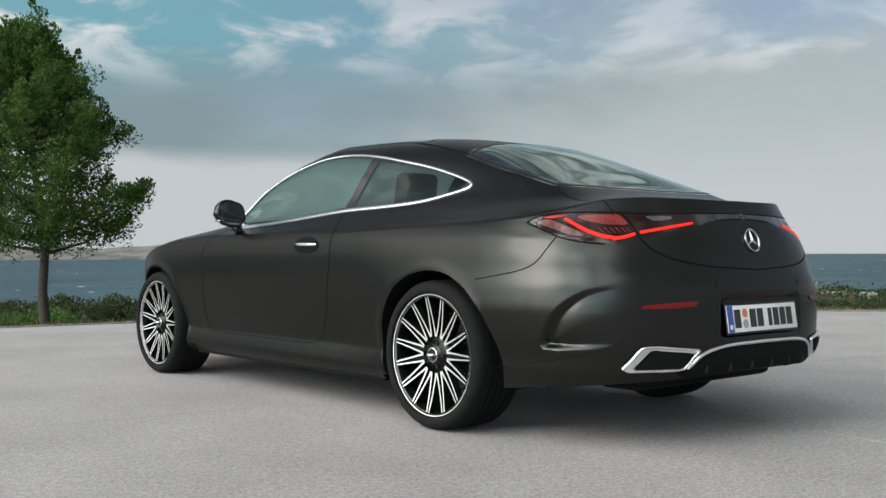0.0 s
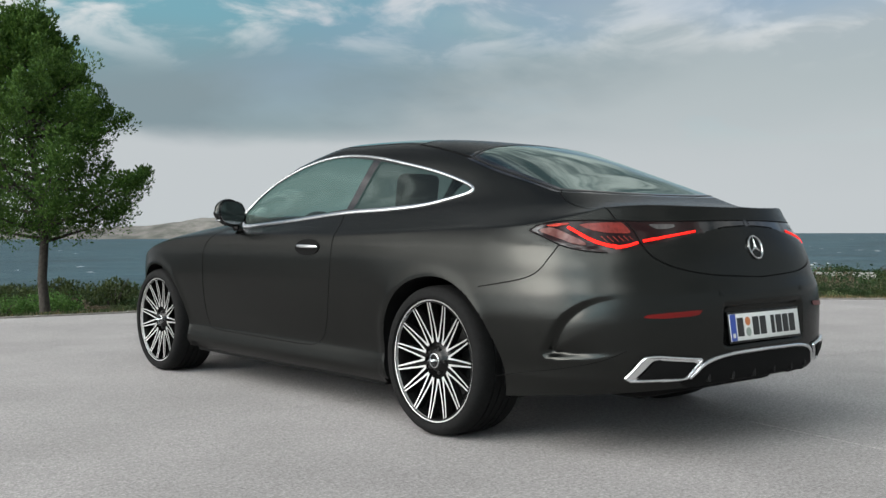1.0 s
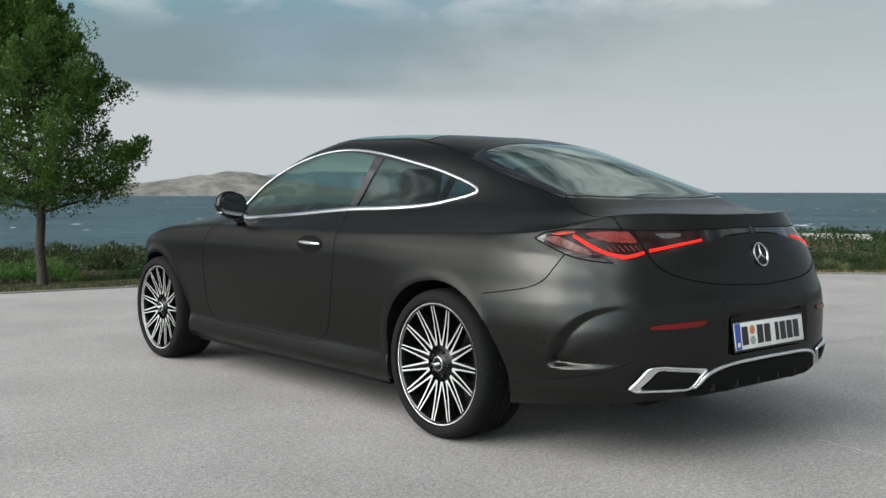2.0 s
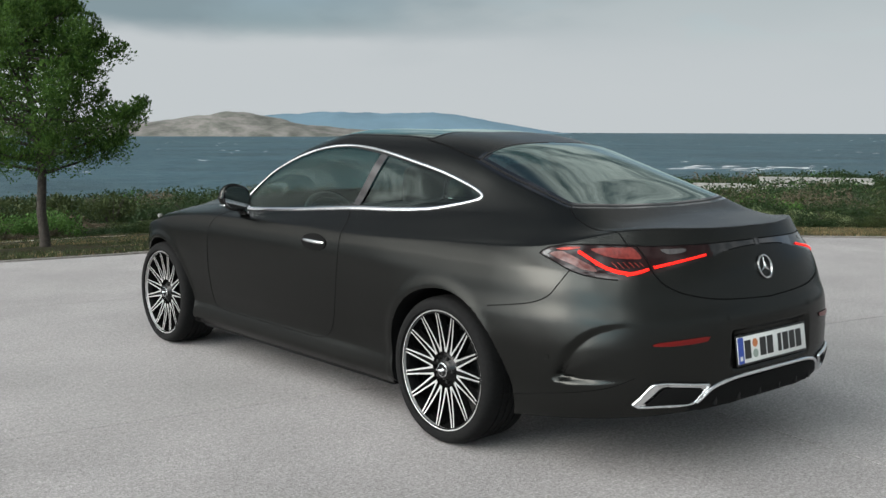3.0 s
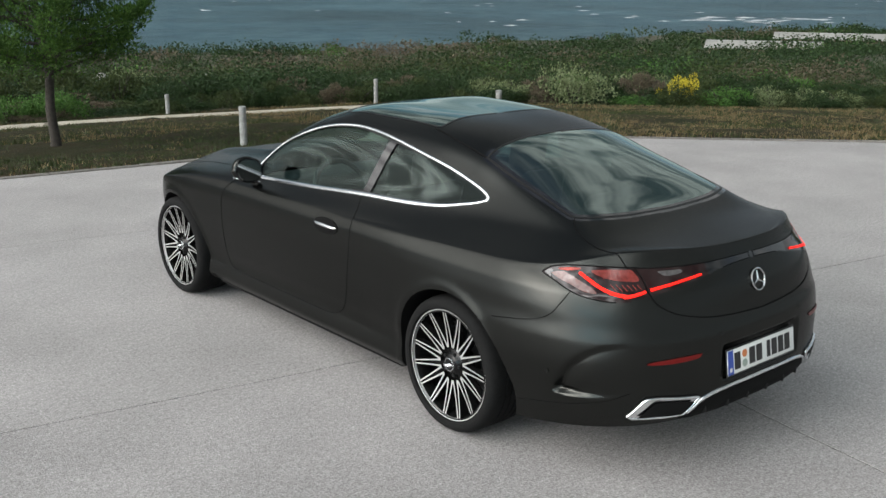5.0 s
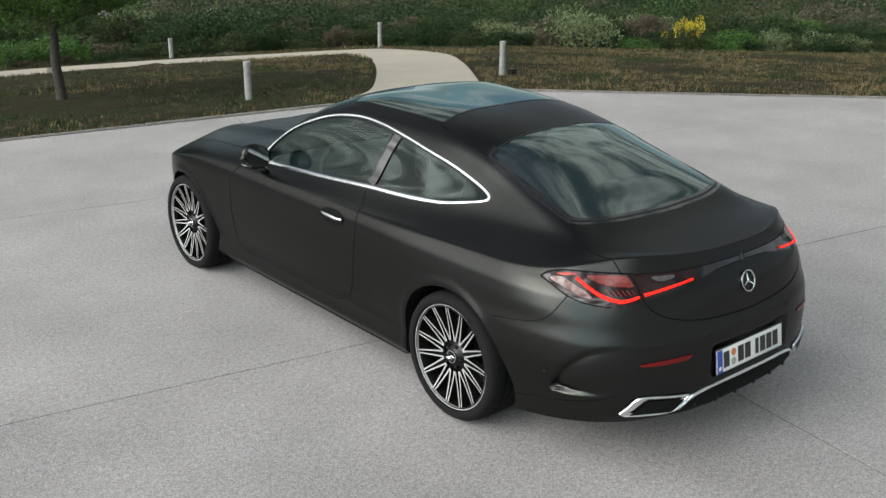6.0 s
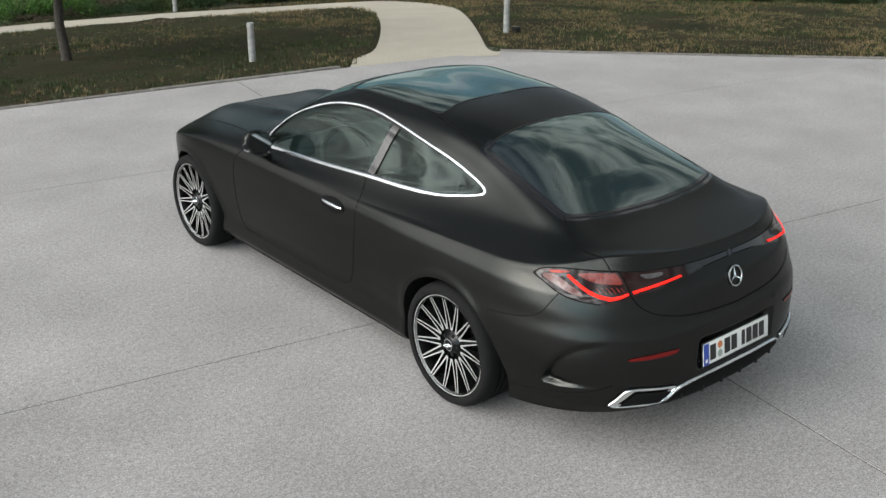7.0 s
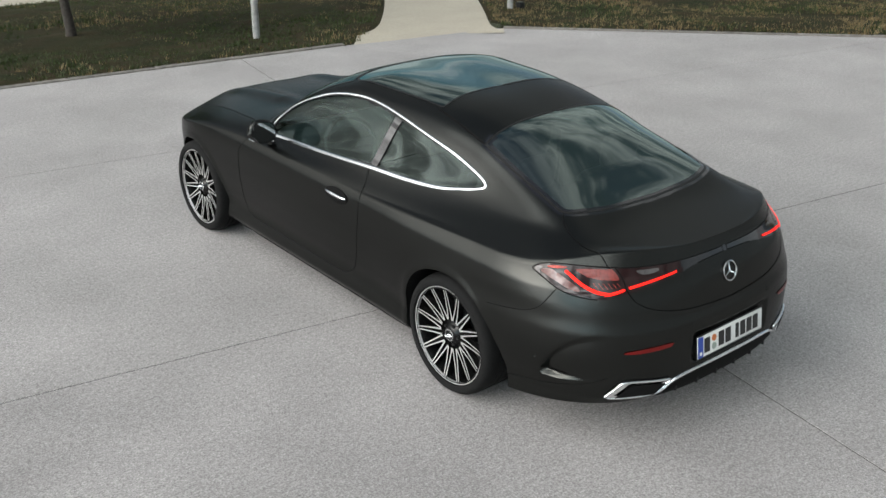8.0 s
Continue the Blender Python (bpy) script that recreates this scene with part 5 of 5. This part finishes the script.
def verge_mesh():
    poly = np.array(_verge, float)
    pts = np.array([(x, y) for y in np.arange(-10, 21.0, 0.25) for x in np.arange(-13, 30, 0.25)])
    d = signed_distance(pts, poly)[0]
    nx = len(np.arange(-13, 30, 0.25))
    z = np.array([0.0 + 0.05 * noise.noise((x * 0.5, y * 0.5, 0)) + 0.03 * noise.noise((x * 1.7, y * 1.7, 4)) for x, y in pts])
    z = np.where(d < 0, np.clip(-d / 0.5, 0.1, 1) * (z + 0.03), -0.05)
    trod = np.array([np.min(np.hypot(*(PATH_MID - p).T)) for p in pts])
    wide = np.interp(pts[:, 1], (6.9, 7.6, 8.4, 13.0, 15.0, 16.5), (1.15, 0.95, 0.82, 0.88, 1.0, 0.8))
    z = np.where(trod < wide + 0.15, np.minimum(z, np.interp(trod - wide, (-0.1, 0.15), (-0.03, 0.03))), z)
    z = z + fall(pts)
    ok = d < 0.05
    idx = -np.ones(len(pts), int)
    idx[ok] = np.arange(ok.sum())
    fs = []
    for r in range(len(pts) // nx - 1):
        for c in range(nx - 1):
            q = (r * nx + c, r * nx + c + 1, (r + 1) * nx + c + 1, (r + 1) * nx + c)
            if all(ok[k] for k in q):
                fs.append(tuple(idx[k] for k in q))
    return np.column_stack([pts, z])[ok], fs


_vv, _vf = verge_mesh()
tagged(mesh_object("verge", _vv, _vf, SOIL, None, "", True), "dry brown mown verge with patchy grass", "verge", kind="structure")


# ---- foliage ----
def leaf_cluster(rng, center, radius, count, size, up=0.4, flat=0.8, spike=0.0, lie=0.0):
    """Small leaf blades scattered in a lumpy ball; returns vertices and faces."""
    vs, fs = [], []
    for _ in range(count):
        d = Vector((rng.gauss(0, 1), rng.gauss(0, 1), rng.gauss(0, 1)))
        d.normalize()
        r = radius * (0.45 + 0.55 * rng.random() ** 0.5)
        p = center + Vector((d.x * r, d.y * r, d.z * r * flat))
        way = (d + Vector((rng.uniform(-.6, .6), rng.uniform(-.6, .6), up + rng.uniform(-.4, .6)))).normalized()
        if lie and rng.random() < lie:       # most leaves of a bush lie along its surface
            way = (way - d * way.dot(d) + d * 0.25).normalized()
            side = way.cross(d).normalized()
        else:
            side = way.cross(Vector((rng.uniform(-1, 1), rng.uniform(-1, 1), rng.uniform(-1, 1)))).normalized()
        ln = size * rng.uniform(0.7, 1.5) * (1 + spike)
        wd = size * rng.uniform(0.22, 0.4) * (1.5 if lie else 1)
        k = len(vs)
        bend = side.cross(way) * (0.15 * ln)
        vs += [p, p + way * (0.5 * ln) + side * wd + bend, p + way * ln, p + way * (0.5 * ln) - side * wd + bend]
        fs.append((k, k + 1, k + 2, k + 3))
    return vs, fs


def join(parts):
    vs, fs = [], []
    for v, f in parts:
        k = len(vs)
        vs += v
        fs += [tuple(i + k for i in q) for q in f]
    return vs, fs


def limb(bm, points, radii, sides=8):
    rings = []
    for i, (p, r) in enumerate(zip(points, radii)):
        d = (points[min(i + 1, len(points) - 1)] - points[max(i - 1, 0)]).normalized()
        a = d.orthogonal().normalized()
        b = d.cross(a)
        rings.append([bm.verts.new(p + (a * math.cos(t) + b * math.sin(t)) * r) for t in (2 * math.pi * k / sides for k in range(sides))])
    for x, y in zip(rings[:-1], rings[1:]):
        for k in range(sides):
            bm.faces.new((x[k], x[(k + 1) % sides], y[(k + 1) % sides], y[k]))
    bm.faces.new(rings[-1])


def build_tree(x, y):
    rng = random.Random(11)
    tree = new("tree")
    tree.location = (x, y, float(fall([(x, y)])[0]) + 0.02)
    tree.scale = (1.08, 1.08, 1.10)
    tagged(tree, "bushy dark green juniper tree with a slim trunk", "tree")
    bm = bmesh.new()
    lean = Vector((-0.16, 0.14, 0))       # the crown sits to one side of the trunk
    tr = [Vector((0, 0, -0.08)), Vector((0.01, 0, 0.1)), Vector((-0.02, 0.01, 0.5)), Vector((0.01, 0, 1.0)), lean * 0.2 + Vector((0, 0, 1.5)), lean * 0.7 + Vector((0, 0, 2.2)), lean * 1.1 + Vector((0, 0, 3.0)), lean * 1.2 + Vector((0, 0, 3.8))]
    limb(bm, tr, [0.092, 0.068, 0.060, 0.055, 0.050, 0.040, 0.026, 0.01], 12)
    crown_r = spline([(0.9, 0.85), (1.3, 1.30), (1.75, 1.60), (2.3, 1.38), (2.8, 0.98), (3.2, 0.66), (3.6, 0.36), (3.95, 0.12)])
    tips = []
    for k in range(70):
        h = 0.98 + 2.85 * (k / 69) ** 1.05
        a = 2.4 * k + rng.uniform(-0.4, 0.4)
        reach = float(crown_r(h + 0.15)) * rng.uniform(0.66, 1.0)
        i = max(j for j in range(len(tr)) if tr[j].z <= h)
        base = tr[i].lerp(tr[min(i + 1, 7)], (h - tr[i].z) / max(1e-3, tr[min(i + 1, 7)].z - tr[i].z))
        tip = base + Vector((math.cos(a) * reach, math.sin(a) * reach, rng.uniform(0.05, 0.45) * reach))
        mid = base.lerp(tip, 0.55) + Vector((0, 0, -0.07 * reach))
        limb(bm, [base, mid, tip], [0.02 + 0.008 * reach, 0.014, 0.004], 5)
        tips.append((base, mid, tip, reach))
    part("trunk", bm, BARK, tree)
    groups = []
    for base, mid, tip, reach in tips:
        for t in (0.42, 0.58, 0.72, 0.86, 1.0):
            p = mid.lerp(tip, (t - 0.5) * 2) if t > 0.5 else base.lerp(mid, t * 2)
            r = 0.25 * (1.1 - 0.45 * t) * rng.uniform(0.7, 1.25)
            for _ in range(2):
                c = p + Vector((rng.gauss(0, .10), rng.gauss(0, .10), rng.gauss(0.02, .08)))
                groups.append(leaf_cluster(rng, c, r, 96, 0.040, 0.7, 0.75))
        # feathery tips
        for _ in range(4):
            d = (tip - mid).normalized() + Vector((rng.gauss(0, .35), rng.gauss(0, .35), rng.uniform(0.1, 0.7)))
            d.normalize()
            for s in range(5):
                groups.append(leaf_cluster(rng, tip + d * (0.055 * s), 0.055 * (1 - s / 6.5), 14, 0.036, 1.0, 1.0))
    for k in range(22):      # leading shoots on the crown
        a, q = rng.uniform(0, 6.28), rng.uniform(0.0, 1.0)
        hz = 3.75 - 1.3 * q
        b = lean * 1.1 + Vector((float(crown_r(hz)) * 0.85 * math.cos(a), float(crown_r(hz)) * 0.85 * math.sin(a), hz))
        for s in range(9):
            groups.append(leaf_cluster(rng, b + Vector((0.012 * s * rng.uniform(-1, 1), 0, 0.06 * s)), 0.15 * (1 - s / 10), 40, 0.038, 1.3, 1.0))
    vs, fs = join(groups)
    mesh_object("crown", vs, fs, LEAF_TREE, tree)
    return tree


build_tree(1.13, 11.15)


def bush_mesh(name, seed, mat, lumps, leaves, size, tall=1.0, spike=0.0, up=0.4):
    rng = random.Random(seed)
    groups = []
    for _ in range(lumps):
        a, r = rng.uniform(0, 6.283), rng.random() ** 0.6
        h = rng.uniform(0.12, 1.0) * (1 - 0.55 * r)
        c = Vector((0.75 * r * math.cos(a), 0.75 * r * math.sin(a), tall * h * 0.9))
        groups.append(leaf_cluster(rng, c, rng.uniform(0.18, 0.36), leaves, size, up, 0.8, spike, 0.7))
    vs, fs = join(groups)
    me = bpy.data.meshes.new(name)
    me.from_pydata([tuple(v) for v in vs], [], fs)
    me.materials.append(mat)
    return me


KINDS = {
    "dark": (bush_mesh("scrub_leaves", 1, LEAF_DARK, 34, 100, 0.055, 1.0, 0.0, 0.3), "dense dark green mastic bush", LEAF_DARK),
    "olive": (bush_mesh("scrub_leaves", 2, LEAF_OLIVE, 30, 95, 0.055, 1.0, 0.0, 0.5), "olive brown wild bush", LEAF_OLIVE),
    "green": (bush_mesh("scrub_leaves", 3, LEAF_GREEN, 30, 95, 0.05, 1.0, 0.0, 0.6), "fresh light green shrub", LEAF_GREEN),
    "pale": (bush_mesh("scrub_leaves", 4, LEAF_PALE, 32, 75, 0.05), "silvery pale green shrub", LEAF_PALE),
    "dry": (bush_mesh("scrub_leaves", 5, LEAF_DRY, 26, 80, 0.05, 1.1, 0.9, 1.2), "dry brown twiggy bush", LEAF_DRY),
}
TWIGS = {}


def add_bush(kind, x, y, width, height, turn=0.0, label=None, flowers=False):
    """A shrub: woody stems with a crown of leaves on them."""
    me, lab, _ = KINDS[kind]
    bush = new("bush")
    tagged(bush, label or lab + " on the coastal slope", "bush", group="bushes beyond the terrace")
    z = float(ground_z([(x, y)])[0])
    bush.matrix_world = Matrix.Translation((x, y, z - 0.03)) @ Matrix.Rotation(turn, 4, "Z")
    if "m" not in TWIGS:
        bm = bmesh.new()
        rng = random.Random(8)
        for _ in range(9):
            a = rng.uniform(0, 6.28)
            t = Vector((0.5 * math.cos(a), 0.5 * math.sin(a), rng.uniform(0.4, 0.8)))
            limb(bm, [Vector((0, 0, -0.15)), t * 0.5 + Vector((0, 0, 0.08)), t], [0.022, 0.014, 0.005], 5)
        TWIGS["m"] = part("stem", bm, BARK, bush)
        stems = TWIGS["m"]
    else:
        stems = new("stem", TWIGS["m"].data)
        stems.parent = bush
    crown = new("crown", me)
    crown.parent = bush
    for ob in (stems, crown):
        ob.scale = (width / 2, width / 2, height)
    if flowers:
        rng = random.Random(5)
        vs, fs = join([leaf_cluster(rng, Vector((rng.gauss(0, .32), rng.gauss(0, .32), rng.uniform(0.35, 1.0))), 0.12, 40, 0.045, 0.9, 1.0) for _ in range(26)])
        ob = mesh_object("bloom", vs, fs, LEAF_YELLOW, bush, "bright yellow broom flowers")
        ob.scale = (width / 2, width / 2, height)
    return bush


# the row along the terrace's edge
_rng = random.Random(21)
_path = densify(EDGE[1:-1], 0.62)
_mix = ["dark", "dark", "olive", "green", "olive", "dark", "pale", "dry", "dark"]
for k, p in enumerate(_path):
    if not (-8 < p[0] < 24.0):
        continue
    d = _path[min(k + 1, len(_path) - 1)] - _path[max(k - 1, 0)]
    d /= np.hypot(*d)
    out = np.array((-d[1], d[0])) * 1.0
    for row in range(3):
        q = p + out * (0.55 + row * 1.15 + _rng.uniform(-0.3, 0.4)) + d * _rng.uniform(-0.3, 0.3)
        w = _rng.uniform(0.9, 1.7) + 0.25 * row
        h = (_rng.uniform(0.32, 0.70) + 0.15 * row) * (0.55 if p[0] < 6.0 else 1.0)
        kind = _rng.choice(["olive", "dry", "dry", "olive", "pale"] if p[0] < 4.0 else ["dark", "dark", "olive", "dry", "dark"] if p[0] < 11.5 else _mix)
        add_bush(kind, q[0], q[1], w, h, _rng.uniform(0, 6.28))
add_bush("pale", 15.3, 14.1, 2.3, 1.35, 0.3, "large rounded silvery green shrub at the verge's end")
add_bush("olive", 17.2, 12.2, 1.5, 0.80, 0.7, "broom bush covered in yellow flowers", True)
add_bush("green", 17.75, 11.3, 1.7, 0.72, 1.1, "low dense green bush beside the yellow broom")
for _x, _y, _w, _h, _k in ((18.5, 10.5, 1.1, 0.75, "pale"), (19.1, 9.9, 0.9, 0.55, "pale"), (20.0, 9.3, 1.2, 0.6, "pale"), (20.9, 8.6, 1.0, 0.55, "olive")):
    add_bush(_k, _x, _y, _w, _h, _x)
add_bush("green", 4.2, 19.9, 1.9, 0.85, 0.2, "bright green leafy shrub beyond the footpath")
add_bush("green", 3.2, 20.0, 1.7, 0.75, 0.9, "bright green leafy shrub beyond the footpath")


for _k in range(26):      # the taller thicket down the slope behind the tree
    _d, _a = 27 + 16 * _rng.random(), radians(_rng.uniform(12, 25))
    add_bush(_rng.choice(["dry", "olive", "olive", "pale"]), -3.8 + _d * math.sin(_a), -3.4 + _d * math.cos(_a), _rng.uniform(1.6, 2.6), _rng.uniform(0.9, 1.5), _rng.uniform(0, 6.28), "feathery brown-olive tamarisk bush on the slope")


def many_leaves(rs, c, r, per, size, flat):
    """Leaves round many centres at once: vertices and faces as arrays."""
    n = len(c) * per
    c, r, size = np.repeat(c, per, 0), np.repeat(r, per), np.repeat(size, per)
    d = rs.normal(size=(n, 3))
    d /= np.linalg.norm(d, axis=1)[:, None]
    p = c + d * (r * (0.4 + 0.6 * rs.rand(n) ** 0.5))[:, None] * (1, 1, flat)
    way = d + rs.uniform(-0.7, 0.7, (n, 3)) + (0, 0, 0.25)
    way /= np.linalg.norm(way, axis=1)[:, None]
    d[:, 2] = np.abs(d[:, 2]) * np.where(rs.rand(n) < 0.2, -0.5, 1)
    p = c + d * (r * (0.75 + 0.3 * rs.rand(n)))[:, None] * (1, 1, flat)
    way = way - d * (way * d).sum(1)[:, None] + 0.22 * d          # leaves lie along the bush's surface
    way /= np.linalg.norm(way, axis=1)[:, None]
    side = np.cross(way, d + rs.uniform(-0.45, 0.45, (n, 3)))
    side /= np.maximum(np.linalg.norm(side, axis=1), 1e-6)[:, None]
    ln, wd = size * rs.uniform(0.7, 1.3, n), size * rs.uniform(0.4, 0.65, n)
    mid = p + way * (0.5 * ln)[:, None]
    v = np.stack([p, mid + side * wd[:, None], p + way * ln[:, None], mid - side * wd[:, None]], 1).reshape(-1, 3)
    return v, np.arange(4 * n).reshape(-1, 4)


def scrub_field():
    """Low scrub that covers the slope down to the shore: one sheet of countless leaves."""
    rs = np.random.RandomState(33)
    n = 4300
    d = 20 + 140 * rs.rand(n) ** 1.4
    az = np.radians(rs.uniform(5, 80, n))
    xy = np.stack([-3.8 + d * np.sin(az), -3.4 + d * np.cos(az)], -1)
    z = ground_z(xy)
    ok = (beyond(xy) > 3.2) & (z > SEA_Z + 0.25)
    xy, z, d = xy[ok], z[ok], d[ok]
    tone = np.array([noise.noise((x * 0.06, y * 0.06, 7)) + 0.5 * noise.noise((x * 0.2, y * 0.2, 2)) for x, y in xy]) + rs.normal(0, 0.24, len(xy))
    r = (0.42 + 0.8 * rs.rand(len(xy)) ** 2.0 + 0.5 * (rs.rand(len(xy)) < 0.06) * (d > 40)) * (1 + d / 200)
    looks = {"dark": (tone <= 0.16, LEAF_DARK, "dark green coastal scrub on the slope"), "olive": ((tone > 0.16) & (tone <= 0.44), LEAF_OLIVE, "olive coastal scrub on the slope"),
             "green": ((tone > 0.44) & (tone <= 0.50), LEAF_GREEN, "fresh green coastal scrub on the slope"), "dry": (tone > 0.50, LEAF_DRY, "dry brown scrub on the slope")}
    for kind, (mask, mat, label) in looks.items():
        vs, fs, k = [], [], 0
        for lo, hi, per in ((0, 36, 130), (36, 62, 70), (62, 999, 26)):
            m = mask & (d >= lo) & (d < hi)
            for lump in range(4):
                rr = r[m] * rs.uniform(0.4, 0.75, m.sum())
                c = np.column_stack([xy[m] + rs.normal(0, 0.45, (m.sum(), 2)) * r[m][:, None], z[m] + rs.uniform(0.05, 0.42, m.sum()) * r[m]])
                v, f = many_leaves(rs, c, rr, per, (0.027 if per > 50 else 0.034) * (1 + d[m] / 50) * np.clip(rr / 0.5, 0.8, 2.2), 0.75)
                vs.append(v)
                fs.append(f + k)
                k += len(v)
        v, f = np.vstack(vs), np.vstack(fs)
        me = bpy.data.meshes.new("scrub")
        me.from_pydata(v.tolist(), [], f.tolist())
        me.materials.append(mat)
        tagged(new("scrub", me), label, "scrub", kind="stuff")


scrub_field()


def grass_field(name, mat, seed, count, box, size, label, keep):
    """Short tufts on the mown ground."""
    rng = random.Random(seed)
    pts = np.array([(rng.uniform(box[0], box[1]), rng.uniform(box[2], box[3])) for _ in range(count)])
    inside = signed_distance(pts, np.array(_verge, float))[0] < -0.12
    on_path = np.array([np.min(np.hypot(*(PATH_MID - p).T)) < (0.92 if p[1] < 15.3 else 0.86) for p in pts])
    vs, fs = [], []
    base = fall(pts)
    for p, z0 in zip(pts[inside & ~on_path], base[inside & ~on_path]):
        if noise.noise((p[0] * 0.6, p[1] * 0.6, seed)) < keep + rng.gauss(0, 0.2):
            continue
        for _ in range(5):
            a = rng.uniform(0, 6.28)
            b = Vector((p[0] + rng.gauss(0, .03), p[1] + rng.gauss(0, .03), z0))
            h = size * rng.uniform(0.5, 1.4)
            t = b + Vector((math.cos(a) * h * 0.9, math.sin(a) * h * 0.9, h + 0.03))
            s = Vector((-math.sin(a), math.cos(a), 0)) * (0.12 * size + 0.004)
            k = len(vs)
            vs += [b - s, b + s, t]
            fs.append((k, k + 1, k + 2))
    tagged(mesh_object(name, vs, fs, mat), label, "grass", kind="stuff")


grass_field("dry_grass", GRASS_DRY, 3, 34000, (6, 24, -6, 18), 0.042, "short dry straw-coloured grass on the verge", -0.15)
grass_field("green_grass", GRASS_GREEN, 4, 78000, (-9, 22, -5, 20), 0.034, "patchy dull green grass on the verge", -0.22)
grass_field("straw_grass", GRASS_DRY, 6, 11000, (-9, 8, 6.5, 19), 0.035, "thin dry grass on the mown strip", 0.15)


def build_bollard(x, y, h):
    b = new("bollard")
    b.location = (x, y, float(fall([(x, y)])[0]) + 0.02)
    tagged(b, "weathered grey cylindrical path light post", "bollard", group="posts along the footpath")
    part("post", revolve([(-0.05, 0.0), (-0.05, 0.050), (h - 0.15, 0.049), (h - 0.148, 0.046), (h - 0.142, 0.046), (h - 0.14, 0.049)], 24, "z"), BOLLARD_MAT, b)
    part("lamp_ring", revolve([(h - 0.14, 0.047), (h - 0.07, 0.047)], 24, "z"), ROOF_WHITE, b, "pale lamp band")
    part("cap", revolve([(h - 0.07, 0.047), (h - 0.068, 0.051), (h - 0.008, 0.051), (h, 0.044), (h, 0.0)], 24, "z"), BOLLARD_MAT, b)
    return b


for bx, by, bh in ((2.86, 8.76, 0.53), (7.25, 8.36, 0.56), (6.2, 18.35, 0.45), (10.6, 16.25, 0.60)):
    build_bollard(bx, by, bh)
socket = part("socket_box", box_bm((7.35, 8.24, -0.25), (7.46, 8.35, -0.06), 0.012), BLACK_SATIN)
tagged(socket, "small black outdoor socket box beside the post", "socket box")


def build_farm(x, y, turn, length, width, height, label):
    f = new("farm_building")
    z = float(ground_z([(x, y)])[0])
    f.matrix_world = Matrix.Translation((x, y, z - 0.55)) @ Matrix.Rotation(turn, 4, "Z")
    tagged(f, label, "building")
    part("wall", box_bm((-length / 2, -width / 2, -0.8), (length / 2, width / 2, height)), WALL_TAN, f)
    bm = bmesh.new()
    a = [(-length / 2 - 0.4, -width / 2 - 0.4), (length / 2 + 0.4, -width / 2 - 0.4), (length / 2 + 0.4, width / 2 + 0.4), (-length / 2 - 0.4, width / 2 + 0.4)]
    lo = [bm.verts.new((px, py, height + 0.01)) for px, py in a]
    hi = [bm.verts.new((px * 0.985, py * 0.35, height + 0.55)) for px, py in a]
    bm.faces.new(hi)
    bm.faces.new(lo[::-1])
    for k in range(4):
        bm.faces.new((lo[k], lo[(k + 1) % 4], hi[(k + 1) % 4], hi[k]))
    part("roof", bm, ROOF_WHITE, f, "pale low roof", smooth=False)
    for k in range(6):
        px = -length / 2 + (k + 0.5) * length / 6
        part("window", box_bm((px - 0.5, -width / 2 - 0.03, height * 0.35), (px + 0.5, -width / 2 + 0.02, height * 0.75)), BLACK_SATIN, f)

build_farm(74.6, 46.6, radians(-57), 9.0, 4, 1.1, "low farm building with a pale flat roof among the scrub")
build_farm(94.0, 51.2, radians(-59), 10.5, 4, 1.2, "long farm building with a pale roof near the shore")


def build_boulder(x, y, size):
    z = float(ground_z([(x, y)])[0])
    bm = bmesh.new()
    bmesh.ops.create_icosphere(bm, subdivisions=4, radius=1.0)
    for v in bm.verts:
        k = 1 + 0.45 * noise.fractal(v.co * 1.3, 1.0, 2.0, 4)
        v.co = Vector((v.co.x * size * k, v.co.y * size * 0.8 * k, v.co.z * size * 0.9 * k + 0.5 * size))
    ob = part("boulder", bm, ROOF_WHITE)
    ob.location = (x, y, z)
    return tagged(ob, "pale rock standing out of the scrub", "rock")


build_boulder(10.9, 33.8, 0.5)
build_boulder(17.5, 38.0, 0.35)
